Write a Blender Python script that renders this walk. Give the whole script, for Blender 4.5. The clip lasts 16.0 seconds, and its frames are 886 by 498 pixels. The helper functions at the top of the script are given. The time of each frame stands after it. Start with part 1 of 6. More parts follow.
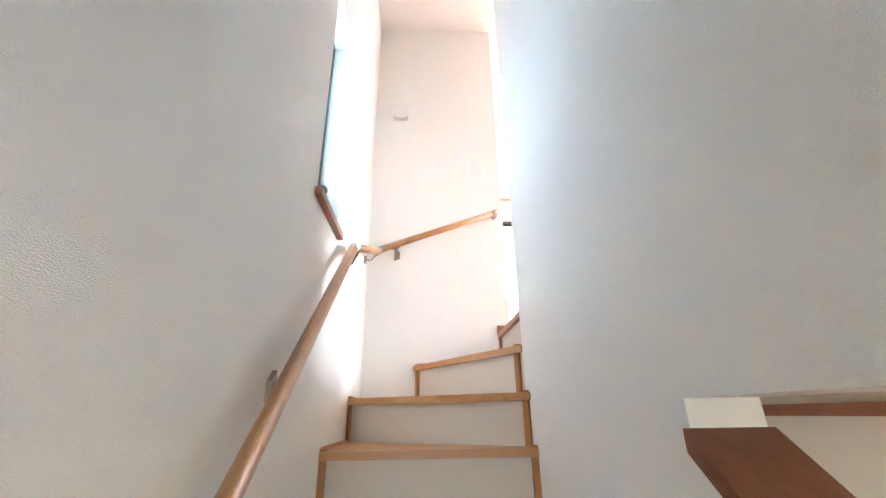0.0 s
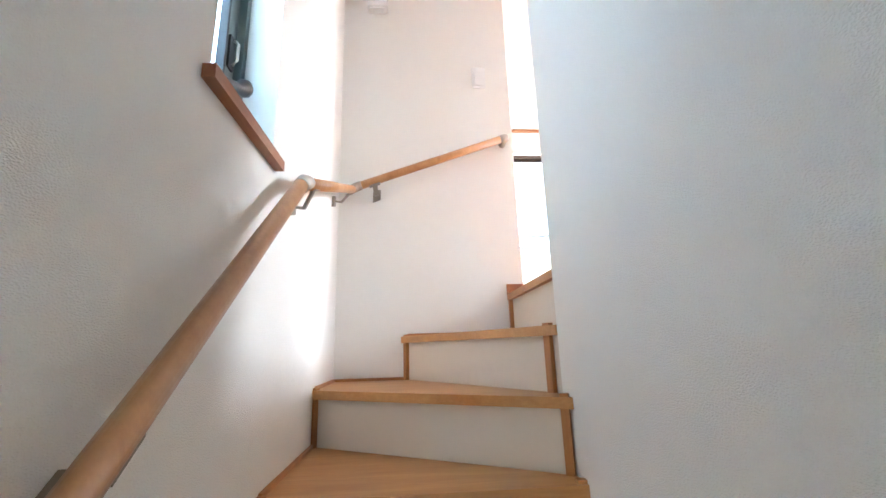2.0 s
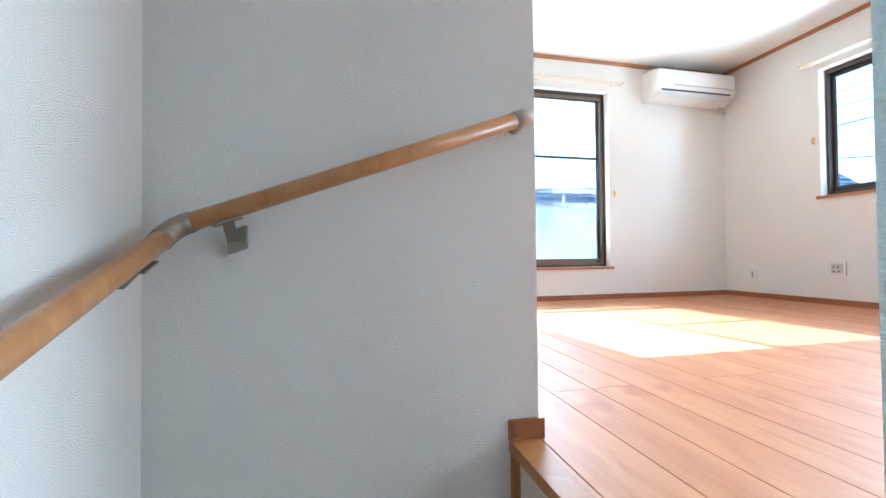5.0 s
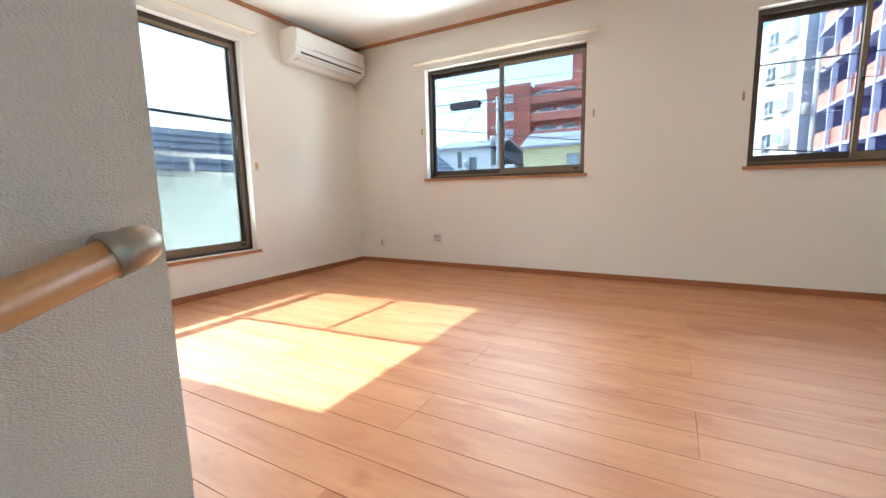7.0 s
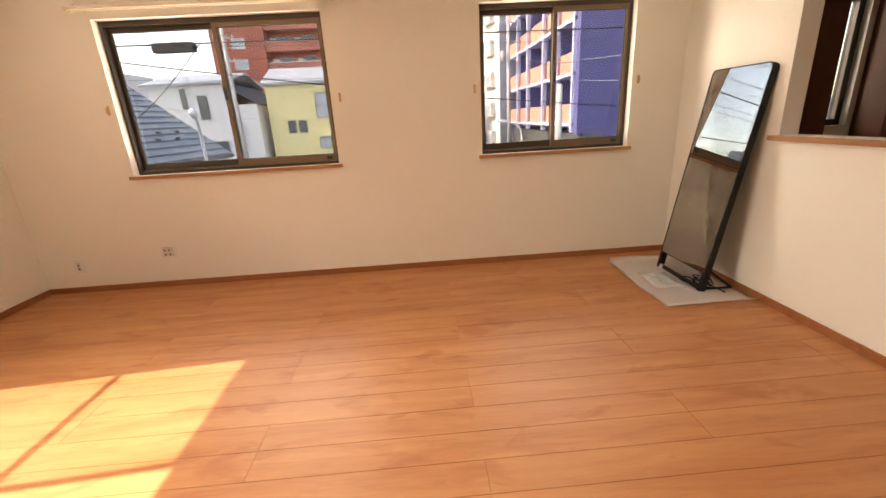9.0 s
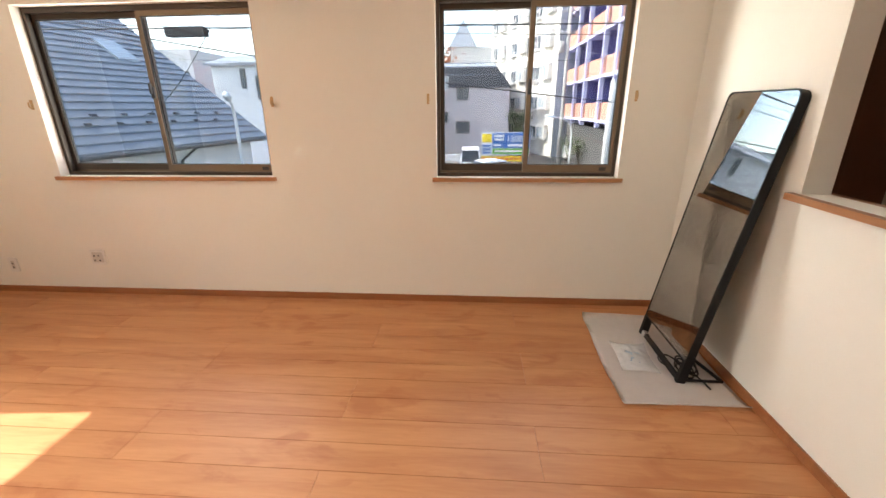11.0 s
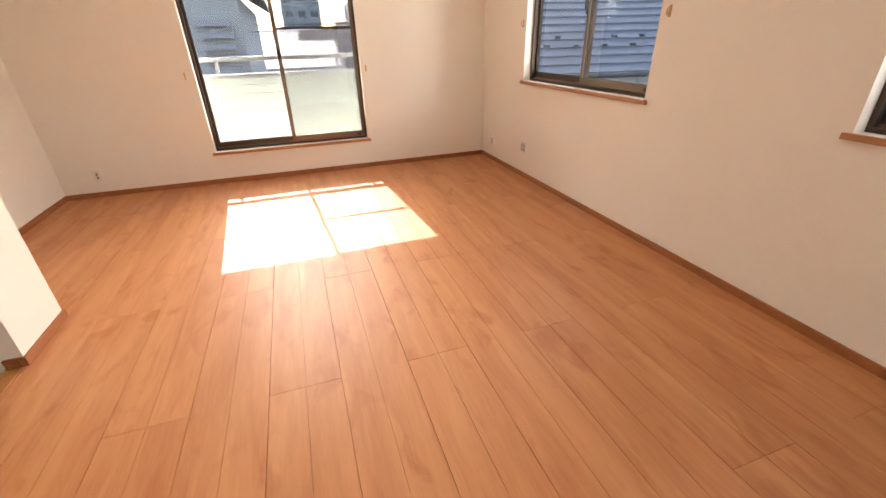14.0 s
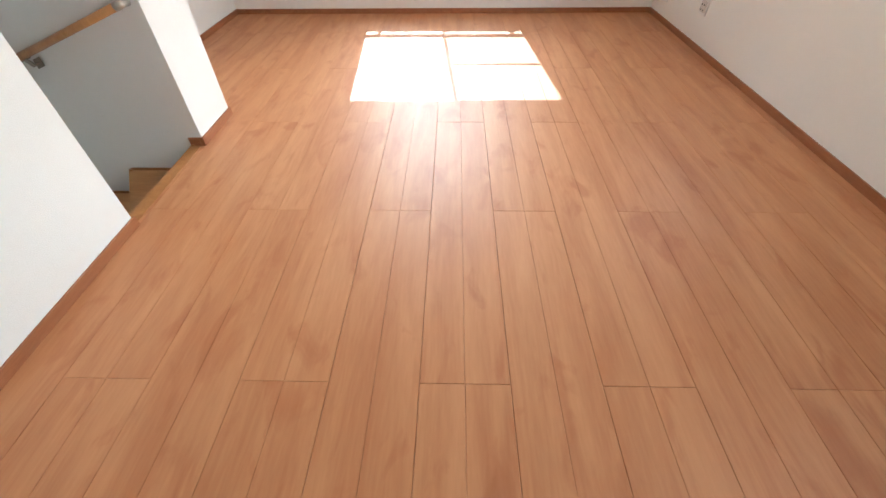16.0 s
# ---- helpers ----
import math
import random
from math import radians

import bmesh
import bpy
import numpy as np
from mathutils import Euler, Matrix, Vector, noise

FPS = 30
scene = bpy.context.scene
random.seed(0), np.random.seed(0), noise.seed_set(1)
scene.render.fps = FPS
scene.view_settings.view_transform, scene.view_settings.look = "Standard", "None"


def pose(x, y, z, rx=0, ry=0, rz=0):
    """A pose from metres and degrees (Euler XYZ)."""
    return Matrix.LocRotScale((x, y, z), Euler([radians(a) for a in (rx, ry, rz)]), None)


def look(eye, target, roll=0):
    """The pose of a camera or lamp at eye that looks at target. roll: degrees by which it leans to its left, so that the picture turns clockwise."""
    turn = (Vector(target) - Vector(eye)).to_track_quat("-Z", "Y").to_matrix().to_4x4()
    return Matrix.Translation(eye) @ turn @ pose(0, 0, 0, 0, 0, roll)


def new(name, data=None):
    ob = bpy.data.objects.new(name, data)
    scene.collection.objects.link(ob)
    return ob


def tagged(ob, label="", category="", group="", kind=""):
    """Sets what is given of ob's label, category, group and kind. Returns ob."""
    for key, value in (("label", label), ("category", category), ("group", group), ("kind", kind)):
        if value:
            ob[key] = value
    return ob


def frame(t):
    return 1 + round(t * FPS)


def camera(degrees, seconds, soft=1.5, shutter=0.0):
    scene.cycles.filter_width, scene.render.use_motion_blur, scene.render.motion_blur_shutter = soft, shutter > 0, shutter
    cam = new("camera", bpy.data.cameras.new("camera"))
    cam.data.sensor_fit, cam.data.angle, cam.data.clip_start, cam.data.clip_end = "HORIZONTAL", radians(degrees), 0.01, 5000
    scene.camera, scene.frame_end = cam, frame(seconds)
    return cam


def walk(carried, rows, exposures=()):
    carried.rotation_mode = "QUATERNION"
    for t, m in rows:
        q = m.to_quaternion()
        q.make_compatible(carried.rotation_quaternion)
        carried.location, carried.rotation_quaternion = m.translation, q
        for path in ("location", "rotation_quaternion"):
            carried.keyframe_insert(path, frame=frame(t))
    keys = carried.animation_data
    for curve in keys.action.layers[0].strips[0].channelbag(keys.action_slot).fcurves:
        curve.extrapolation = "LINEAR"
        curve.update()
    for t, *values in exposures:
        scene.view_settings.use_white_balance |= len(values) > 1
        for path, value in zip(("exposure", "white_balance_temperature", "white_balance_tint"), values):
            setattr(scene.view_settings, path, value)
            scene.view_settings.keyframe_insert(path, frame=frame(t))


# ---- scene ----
cam = camera(94.4, 16.0)
EXPOSURES = [(0, 5.58, 5750, 10), (1.0, 5.42, 5750, 10), (3.2, 4.85, 5750, 8), (5.3, 4.02, 4850, -3), (6.4, 3.68, 4800, -5), (7.0, 3.6, 5700, -1), (8.0, 3.4, 8900, 17), (9.2, 3.5, 9200, 16), (11.5, 3.72, 7000, 8), (12.5, 3.75, 7100, 10), (14.0, 3.6, 7700, 15), (15.1, 3.55, 7600, 15), (16.0, 3.72, 5650, 0)]
PATH = [
    (0, (-0.297, -0.911, -0.438), (-0.201, 0.942, 0.309), -0.8),
    (0.5, (-0.288, -0.853, -0.442), (-0.263, 1.034, 0.219), -0.7),
    (1, (-0.294, -0.734, -0.43), (-0.234, 1.176, 0.161), -1.0),
    (1.5, (-0.308, -0.555, -0.346), (-0.193, 1.367, 0.195), -1.7),
    (2, (-0.296, -0.381, -0.236), (-0.145, 1.558, 0.232), -1.7),
    (2.5, (-0.279, -0.216, -0.123), (-0.094, 1.738, 0.259), -2.1),
    (3, (-0.293, -0.069, 0.015), (-0.086, 1.899, 0.308), -1.9),
    (3.2, (-0.29, -0.024, 0.059), (-0.079, 1.948, 0.318), -1.8),
    (5.3, (-0.218, 0.619, 0.495), (0.348, 2.537, 0.493), -0.4),
    (5.5, (-0.207, 0.656, 0.531), (0.466, 2.539, 0.501), -0.4),
    (6, (-0.167, 0.781, 0.624), (0.89, 2.474, 0.499), 0.0),
    (6.5, (-0.095, 0.898, 0.706), (1.349, 2.265, 0.494), -0.6),
    (7, (-0.032, 0.983, 0.804), (1.696, 1.951, 0.524), -1.3),
    (7.5, (0.038, 1.073, 0.921), (1.915, 1.653, 0.545), -2.1),
    (8, (0.113, 1.131, 1.034), (2.041, 1.382, 0.565), -2.9),
    (8.5, (0.256, 1.075, 1.163), (2.176, 1.122, 0.604), -3.3),
    (9, (0.375, 1.045, 1.249), (2.277, 0.956, 0.638), -3.3),
    (9.2, (0.438, 1.016, 1.272), (2.333, 0.891, 0.646), -3.2),
    (11.3, (1.065, 0.135, 1.414), (2.93, 0.402, 0.744), 0.3),
    (11.5, (1.131, 0.054, 1.423), (2.972, 0.44, 0.738), 0.3),
    (12, (1.267, -0.144, 1.426), (3.004, 0.554, 0.722), 0.3),
    (12.5, (1.363, -0.235, 1.391), (2.942, 0.751, 0.659), 0.7),
    (13, (1.52, -0.336, 1.363), (2.827, 0.955, 0.573), 0.1),
    (13.5, (1.61, -0.478, 1.344), (2.566, 1.057, 0.49), -0.6),
    (14, (1.625, -0.571, 1.327), (2.189, 1.116, 0.413), -1.5),
    (14.5, (1.613, -0.573, 1.32), (1.823, 1.175, 0.373), -1.6),
    (15, (1.727, -0.624, 1.33), (1.72, 1.104, 0.324), -0.9),
    (15.5, (1.756, -0.667, 1.325), (1.689, 0.934, 0.128), -1.0),
    (16, (1.723, -0.696, 1.264), (1.677, 0.734, -0.134), -0.8),
]
walk(cam, [(t, look(eye, target, roll)) for t, eye, target, roll in PATH], EXPOSURES)

# ---------- world, sun and daylight ----------
SUN_FROM = Vector((-0.078, 1.0, 0.897)).normalized()
world = bpy.data.worlds.new("sky")
scene.world = world
world.use_nodes = True
wn = world.node_tree
sky = wn.nodes.new("ShaderNodeTexSky")
sky.sky_type, sky.sun_disc = "NISHITA", False
sky.sun_elevation = math.asin(SUN_FROM.z)
sky.sun_rotation = math.atan2(SUN_FROM.x, SUN_FROM.y)
sky.air_density, sky.dust_density = 1.0, 1.5
wn.links.new(sky.outputs[0], wn.nodes["Background"].inputs[0])
wn.nodes["Background"].inputs[1].default_value = 0.15
sun = new("sun", bpy.data.lights.new("sun", "SUN"))
sun.data.energy, sun.data.angle, sun.data.color = 1.45, radians(0.5), (1.0, 0.98, 0.96)
sun.matrix_world = look(SUN_FROM * 60, (0, 0, 0))


def sky_lamp(name, eye, target, sx, sy, power, tint=(0.93, 0.96, 1.0)):
    """Added area lamp just outside a window, standing in for sky daylight or bounce off the street and balcony below.
    """
    lamp = new(name, bpy.data.lights.new(name, "AREA"))
    lamp.data.shape, lamp.data.size, lamp.data.size_y = "RECTANGLE", sx, sy
    lamp.data.energy, lamp.data.color = power, tint
    lamp.matrix_world = look(eye, target)


# fill lamps added below the sills, aimed up to brighten ceiling and walls
sky_lamp("balcony_floor_light", (1.55, 4.70, 0.02), (1.55, 3.4, 1.5), 1.7, 0.28, 7, (1.0, 0.98, 0.95))
sky_lamp("street_light_east", (5.6, 2.49, 0.1), (3.3, 2.49, 1.8), 2.2, 1.2, 18, (1.0, 0.98, 0.95))
sky_lamp("street_light_east_two", (5.6, -0.09, 0.1), (3.3, -0.09, 1.8), 1.8, 1.2, 14, (1.0, 0.98, 0.95))
sky_lamp("sky_light_balcony", (1.55, 6.6, 2.4), (1.55, 3.9, 1.2), 3.0, 1.8, 42, (0.98, 0.98, 0.98))
sky_lamp("sky_light_east", (6.3, 3.0, 2.4), (3.6, 2.5, 1.4), 1.8, 1.8, 22, (0.98, 0.98, 0.98))
sky_lamp("sky_light_east_two", (6.3, -0.6, 2.4), (3.6, -0.1, 1.4), 1.6, 1.8, 12, (0.98, 0.98, 0.98))
sky_lamp("sky_light_kitchen", (4.6, -2.4, 1.9), (3.7, -2.4, 1.4), 0.6, 1.0, 5)
sky_lamp("sky_light_stair", (-1.7, 0.42, 1.7), (-0.5, 0.42, 0.6), 1.0, 1.0, 3.2, (1.0, 0.96, 0.9))
# fill lamp added to brighten the stair, through an unseen opening behind it
sky_lamp("sky_light_hall", (-0.4, -4.3, -0.5), (-0.35, -2.5, -0.4), 0.8, 1.2, 1.5, (1.0, 0.95, 0.9))


# ---------- materials ----------
def mat(name, color, rough=0.6, metal=0.0, vary=0.06, scale=6.0, bump=0.0, bump_scale=200.0, spec=0.5, stretch=(1, 1, 1), fine=0.03):
    m = bpy.data.materials.new(name)
    m.use_nodes = True
    n, l = m.node_tree.nodes, m.node_tree.links
    b = n["Principled BSDF"]
    b.inputs["Roughness"].default_value, b.inputs["Metallic"].default_value = rough, metal
    b.inputs["Specular IOR Level"].default_value = spec
    tc = n.new("ShaderNodeTexCoord")
    mp = n.new("ShaderNodeMapping")
    mp.inputs["Scale"].default_value = stretch
    l.new(tc.outputs["Object"], mp.inputs[0])
    big = n.new("ShaderNodeTexNoise")
    big.inputs["Scale"].default_value, big.inputs["Detail"].default_value = scale, 4
    l.new(mp.outputs[0], big.inputs[0])
    small = n.new("ShaderNodeTexNoise")
    small.inputs["Scale"].default_value, small.inputs["Detail"].default_value = scale * 14, 3
    l.new(mp.outputs[0], small.inputs[0])
    add = n.new("ShaderNodeMath")
    add.operation = "MULTIPLY_ADD"
    l.new(small.outputs[0], add.inputs[0])
    add.inputs[1].default_value = fine / max(vary, 1e-3)
    l.new(big.outputs[0], add.inputs[2])
    ramp = n.new("ShaderNodeValToRGB")
    ramp.color_ramp.elements[0].position, ramp.color_ramp.elements[1].position = 0.3, 0.85
    ramp.color_ramp.elements[0].color = (*[c * (1 - vary) for c in color], 1)
    ramp.color_ramp.elements[1].color = (*[min(1, c * (1 + vary)) for c in color], 1)
    l.new(add.outputs[0], ramp.inputs[0])
    l.new(ramp.outputs[0], b.inputs["Base Color"])
    if bump:
        bn = n.new("ShaderNodeTexNoise")
        bn.inputs["Scale"].default_value, bn.inputs["Detail"].default_value = bump_scale, 2
        l.new(mp.outputs[0], bn.inputs[0])
        bp = n.new("ShaderNodeBump")
        bp.inputs["Strength"].default_value, bp.inputs["Distance"].default_value = bump, 0.002
        l.new(bn.outputs[0], bp.inputs["Height"])
        l.new(bp.outputs[0], b.inputs["Normal"])
    return m


def wallpaper(name, color, strength=0.5):
    """Embossed vinyl wallpaper: short woven dashes, a little stain at large scale."""
    m = mat(name, color, 0.75, vary=0.02, scale=1.3, fine=0.006, spec=0.25)
    n, l = m.node_tree.nodes, m.node_tree.links
    tc = n.new("ShaderNodeTexCoord")
    mp = n.new("ShaderNodeMapping")
    mp.inputs["Scale"].default_value = (1, 1, 2.3)
    l.new(tc.outputs["Object"], mp.inputs[0])
    a = n.new("ShaderNodeTexVoronoi")
    a.inputs["Scale"].default_value = 290
    b2 = n.new("ShaderNodeTexNoise")
    b2.inputs["Scale"].default_value, b2.inputs["Detail"].default_value = 380, 2
    l.new(mp.outputs[0], a.inputs[0])
    l.new(mp.outputs[0], b2.inputs[0])
    mix = n.new("ShaderNodeMath")
    mix.operation = "ADD"
    l.new(a.outputs["Distance"], mix.inputs[0])
    l.new(b2.outputs[0], mix.inputs[1])
    bp = n.new("ShaderNodeBump")
    bp.inputs["Strength"].default_value, bp.inputs["Distance"].default_value = strength, 0.004
    l.new(mix.outputs[0], bp.inputs["Height"])
    l.new(bp.outputs[0], n["Principled BSDF"].inputs["Normal"])
    return m


def wood(name, light, dark, rough=0.4, axis=1, grain=1.0, spots=0.0, random_shift=True, coat=0.0, soft=False):
    """Wood or wood print with grain along one axis (0 x, 1 y, 2 z)."""
    m = bpy.data.materials.new(name)
    m.use_nodes = True
    n, l = m.node_tree.nodes, m.node_tree.links
    b = n["Principled BSDF"]
    b.inputs["Roughness"].default_value = rough
    b.inputs["Coat Weight"].default_value, b.inputs["Coat Roughness"].default_value = coat, 0.18
    tc = n.new("ShaderNodeTexCoord")
    shift = n.new("ShaderNodeVectorMath")
    shift.operation = "ADD"
    l.new(tc.outputs["Object"], shift.inputs[0])
    if random_shift:
        info = n.new("ShaderNodeObjectInfo")
        sc = n.new("ShaderNodeVectorMath")
        sc.operation = "SCALE"
        sc.inputs[0].default_value = (37, 53, 29)
        l.new(info.outputs["Random"], sc.inputs["Scale"])
        l.new(sc.outputs[0], shift.inputs[1])
    mp = n.new("ShaderNodeMapping")
    s = [9.0 * grain] * 3
    s[axis] = 0.9 * grain
    mp.inputs["Scale"].default_value = s
    l.new(shift.outputs[0], mp.inputs[0])
    g1 = n.new("ShaderNodeTexNoise")
    g1.inputs["Scale"].default_value, g1.inputs["Detail"].default_value, g1.inputs["Distortion"].default_value = 1.1, 6, 1.0
    l.new(mp.outputs[0], g1.inputs[0])
    g2 = n.new("ShaderNodeTexNoise")
    g2.inputs["Scale"].default_value, g2.inputs["Detail"].default_value = 11.0, 4
    l.new(mp.outputs[0], g2.inputs[0])
    mm = n.new("ShaderNodeMath")
    mm.operation = "MULTIPLY_ADD"
    l.new(g2.outputs[0], mm.inputs[0])
    mm.inputs[1].default_value = 0.32 if soft else 0.45
    l.new(g1.outputs[0], mm.inputs[2])
    ramp = n.new("ShaderNodeValToRGB")
    ramp.color_ramp.elements[0].position, ramp.color_ramp.elements[1].position = (0.42, 0.90) if soft else (0.46, 0.92)
    ramp.color_ramp.elements[0].color, ramp.color_ramp.elements[1].color = (*light, 1), (*dark, 1)
    l.new(mm.outputs[0], ramp.inputs[0])
    out = ramp.outputs[0]
    if spots:
        mp2 = n.new("ShaderNodeMapping")
        s2 = [8.0] * 3
        s2[axis] = 3.4
        mp2.inputs["Scale"].default_value = s2
        l.new(shift.outputs[0], mp2.inputs[0])
        g3 = n.new("ShaderNodeTexNoise")
        g3.inputs["Scale"].default_value, g3.inputs["Detail"].default_value, g3.inputs["Distortion"].default_value = 1.0, 4, 0.7
        l.new(mp2.outputs[0], g3.inputs[0])
        r3 = n.new("ShaderNodeValToRGB")
        r3.color_ramp.elements[0].position, r3.color_ramp.elements[1].position = 0.56, 0.70
        r3.color_ramp.elements[1].color = (spots, spots, spots, 1)
        r3.color_ramp.elements[0].color = (0, 0, 0, 1)
        l.new(g3.outputs[0], r3.inputs[0])
        mx = n.new("ShaderNodeMix")
        mx.data_type = "RGBA"
        l.new(r3.outputs[0], mx.inputs["Factor"])
        l.new(out, mx.inputs["A"])
        mx.inputs["B"].default_value = (dark[0] * 0.80, dark[1] * 0.58, dark[2] * 0.42, 1)
        out = mx.outputs["Result"]
    l.new(out, b.inputs["Base Color"])
    bp = n.new("ShaderNodeBump")
    bp.inputs["Strength"].default_value, bp.inputs["Distance"].default_value = 0.08, 0.001
    l.new(g2.outputs[0], bp.inputs["Height"])
    l.new(bp.outputs[0], b.inputs["Normal"])
    return m


def glass_mat(name, tint, gloss=0.06, rough=0.0):
    """A window pane: see-through tint that dims the outdoors, surface gloss growing at grazing angles."""
    m = bpy.data.materials.new(name)
    m.use_nodes = True
    n, l = m.node_tree.nodes, m.node_tree.links
    n.remove(n["Principled BSDF"])
    t, g, mx, f = n.new("ShaderNodeBsdfTransparent"), n.new("ShaderNodeBsdfGlossy"), n.new("ShaderNodeMixShader"), n.new("ShaderNodeLayerWeight")
    t.inputs[0].default_value = (*tint, 1)
    g.inputs["Roughness"].default_value = rough
    f.inputs[0].default_value = 0.5
    power, amount = n.new("ShaderNodeMath"), n.new("ShaderNodeMath")
    power.operation, amount.operation = "POWER", "MULTIPLY_ADD"
    power.inputs[1].default_value = 5.0
    l.new(f.outputs["Facing"], power.inputs[0])
    l.new(power.outputs[0], amount.inputs[0])
    amount.inputs[1].default_value, amount.inputs[2].default_value = 0.8, gloss / 2
    l.new(amount.outputs[0], mx.inputs[0])
    l.new(t.outputs[0], mx.inputs[1])
    l.new(g.outputs[0], mx.inputs[2])
    l.new(mx.outputs[0], n["Material Output"].inputs[0])
    return m


def sheer(name, color, rough, alpha=0.62, **kw):
    """Thin plastic film or foam through which the floor shows."""
    m = mat(name, color, rough, **kw)
    m.node_tree.nodes["Principled BSDF"].inputs["Alpha"].default_value = alpha
    return m


def plain_mix(name, color, opacity, translucent=False):
    """Net or frosted sheet: part see-through, part scattering."""
    m = bpy.data.materials.new(name)
    m.use_nodes = True
    n, l = m.node_tree.nodes, m.node_tree.links
    n.remove(n["Principled BSDF"])
    t, mx = n.new("ShaderNodeBsdfTransparent"), n.new("ShaderNodeMixShader")
    d = n.new("ShaderNodeBsdfTranslucent" if translucent else "ShaderNodeBsdfDiffuse")
    d.inputs[0].default_value = (*color, 1)
    mx.inputs[0].default_value = opacity
    l.new(t.outputs[0], mx.inputs[1])
    l.new(d.outputs[0], mx.inputs[2])
    l.new(mx.outputs[0], n["Material Output"].inputs[0])
    return m


M_WALL = wallpaper("white_wallpaper", (0.86, 0.837, 0.775), 0.5)
M_CEIL = wallpaper("ceiling_paper", (0.86, 0.837, 0.78), 0.3)
M_FLOOR = wood("floor_board", (0.58, 0.276, 0.123), (0.43, 0.166, 0.063), 0.48, 1, 0.9, 0.48, soft=True)
M_SUB = mat("subfloor", (0.12, 0.06, 0.03), 0.9)
M_TRIM = wood("baseboard_wood", (0.37, 0.148, 0.060), (0.27, 0.095, 0.036), 0.45, 1, 2.0)
M_TRIMX = wood("trim_wood", (0.46, 0.22, 0.10), (0.34, 0.15, 0.06), 0.45, 0, 2.0)
M_TREAD = wood("stair_tread", (0.60, 0.32, 0.115), (0.45, 0.205, 0.062), 0.38, 0, 1.4)
M_STRING = wood("stair_trim", (0.47, 0.21, 0.062), (0.35, 0.14, 0.038), 0.42, 2, 1.6)
M_RISER = mat("riser_board", (0.66, 0.58, 0.47), 0.55, vary=0.03, scale=3)
M_RAIL = wood("handrail_wood", (0.55, 0.285, 0.108), (0.40, 0.175, 0.058), 0.32, 2, 1.3, coat=0.25)
M_CAP = wood("cap_wood", (0.20, 0.075, 0.035), (0.13, 0.045, 0.02), 0.4, 1, 1.6)
M_BRONZE = mat("bronze_aluminium", (0.075, 0.060, 0.050), 0.38, 0.7, vary=0.05, scale=9)
M_BRONZE2 = mat("bronze_meeting_rail", (0.20, 0.15, 0.105), 0.36, 0.7, vary=0.05, scale=9)
M_GASKET = mat("black_gasket", (0.015, 0.015, 0.016), 0.6)
M_WHITE = mat("white_reveal", (0.82, 0.83, 0.84), 0.5, vary=0.02, scale=4)
M_PLASTIC = mat("white_plastic", (0.80, 0.79, 0.76), 0.4, vary=0.015, scale=5)
M_CREAM = mat("cream_plastic", (0.74, 0.66, 0.53), 0.4, vary=0.03, scale=9)
M_HOOK = mat("tan_plastic", (0.56, 0.38, 0.20), 0.45, vary=0.05, scale=12)
M_DARKP = mat("dark_plastic", (0.03, 0.03, 0.032), 0.45)
M_BLACK = mat("black_frame", (0.008, 0.008, 0.009), 0.45, vary=0.1, spec=0.25)
M_STEEL = mat("satin_nickel", (0.50, 0.46, 0.40), 0.35, 0.9, vary=0.05, scale=30)
M_BRACKET = mat("bronze_bracket", (0.30, 0.26, 0.21), 0.4, 0.8, vary=0.06, scale=30)
M_MIRROR = mat("mirror_silver", (0.83, 0.84, 0.83), 0.01, 1.0, vary=0.0, fine=0.0)
M_FOAM = sheer("foam_sheet", (0.90, 0.88, 0.87), 0.7, 0.74, vary=0.05, scale=20, bump=0.5, bump_scale=90)
M_BAG = sheer("clear_bag", (0.86, 0.87, 0.88), 0.25, 0.55, vary=0.12, scale=30)
M_PARTS = mat("screw_pack", (0.26, 0.34, 0.42), 0.4, vary=0.3, scale=40)
# tint halves the view at each face, to balance the outdoors with the room
M_GLASS = glass_mat("window_glass", (0.50, 0.51, 0.515))
M_FROST = plain_mix("frosted_glass", (0.86, 0.95, 0.95), 0.96, True)
M_NET = plain_mix("insect_net", (0.22, 0.22, 0.23), 0.20)
M_COUNTER = wood("counter_wood", (0.42, 0.20, 0.09), (0.30, 0.13, 0.055), 0.4, 0, 1.5)
M_BROWNP = mat("brown_panel", (0.16, 0.065, 0.035), 0.4, vary=0.1, scale=4)


# ---------- mesh helpers ----------
def box(bm, x0, x1, y0, y1, z0, z1, m=None):
    vs = [bm.verts.new((x, y, z)) for x in (x0, x1) for y in (y0, y1) for z in (z0, z1)]
    if m is not None:
        for v in vs:
            v.co = m @ v.co
    fs = [bm.faces.new([vs[i] for i in q]) for q in ((0, 1, 3, 2), (4, 6, 7, 5), (0, 4, 5, 1), (2, 3, 7, 6), (0, 2, 6, 4), (1, 5, 7, 3))]
    return vs, fs


def prism(bm, pts, z0, z1):
    """An upright prism over a plan outline (counter-clockwise)."""
    lo, hi = [bm.verts.new((x, y, z0)) for x, y in pts], [bm.verts.new((x, y, z1)) for x, y in pts]
    bm.faces.new(lo[::-1])
    bm.faces.new(hi)
    for i in range(len(pts)):
        j = (i + 1) % len(pts)
        bm.faces.new((lo[i], lo[j], hi[j], hi[i]))


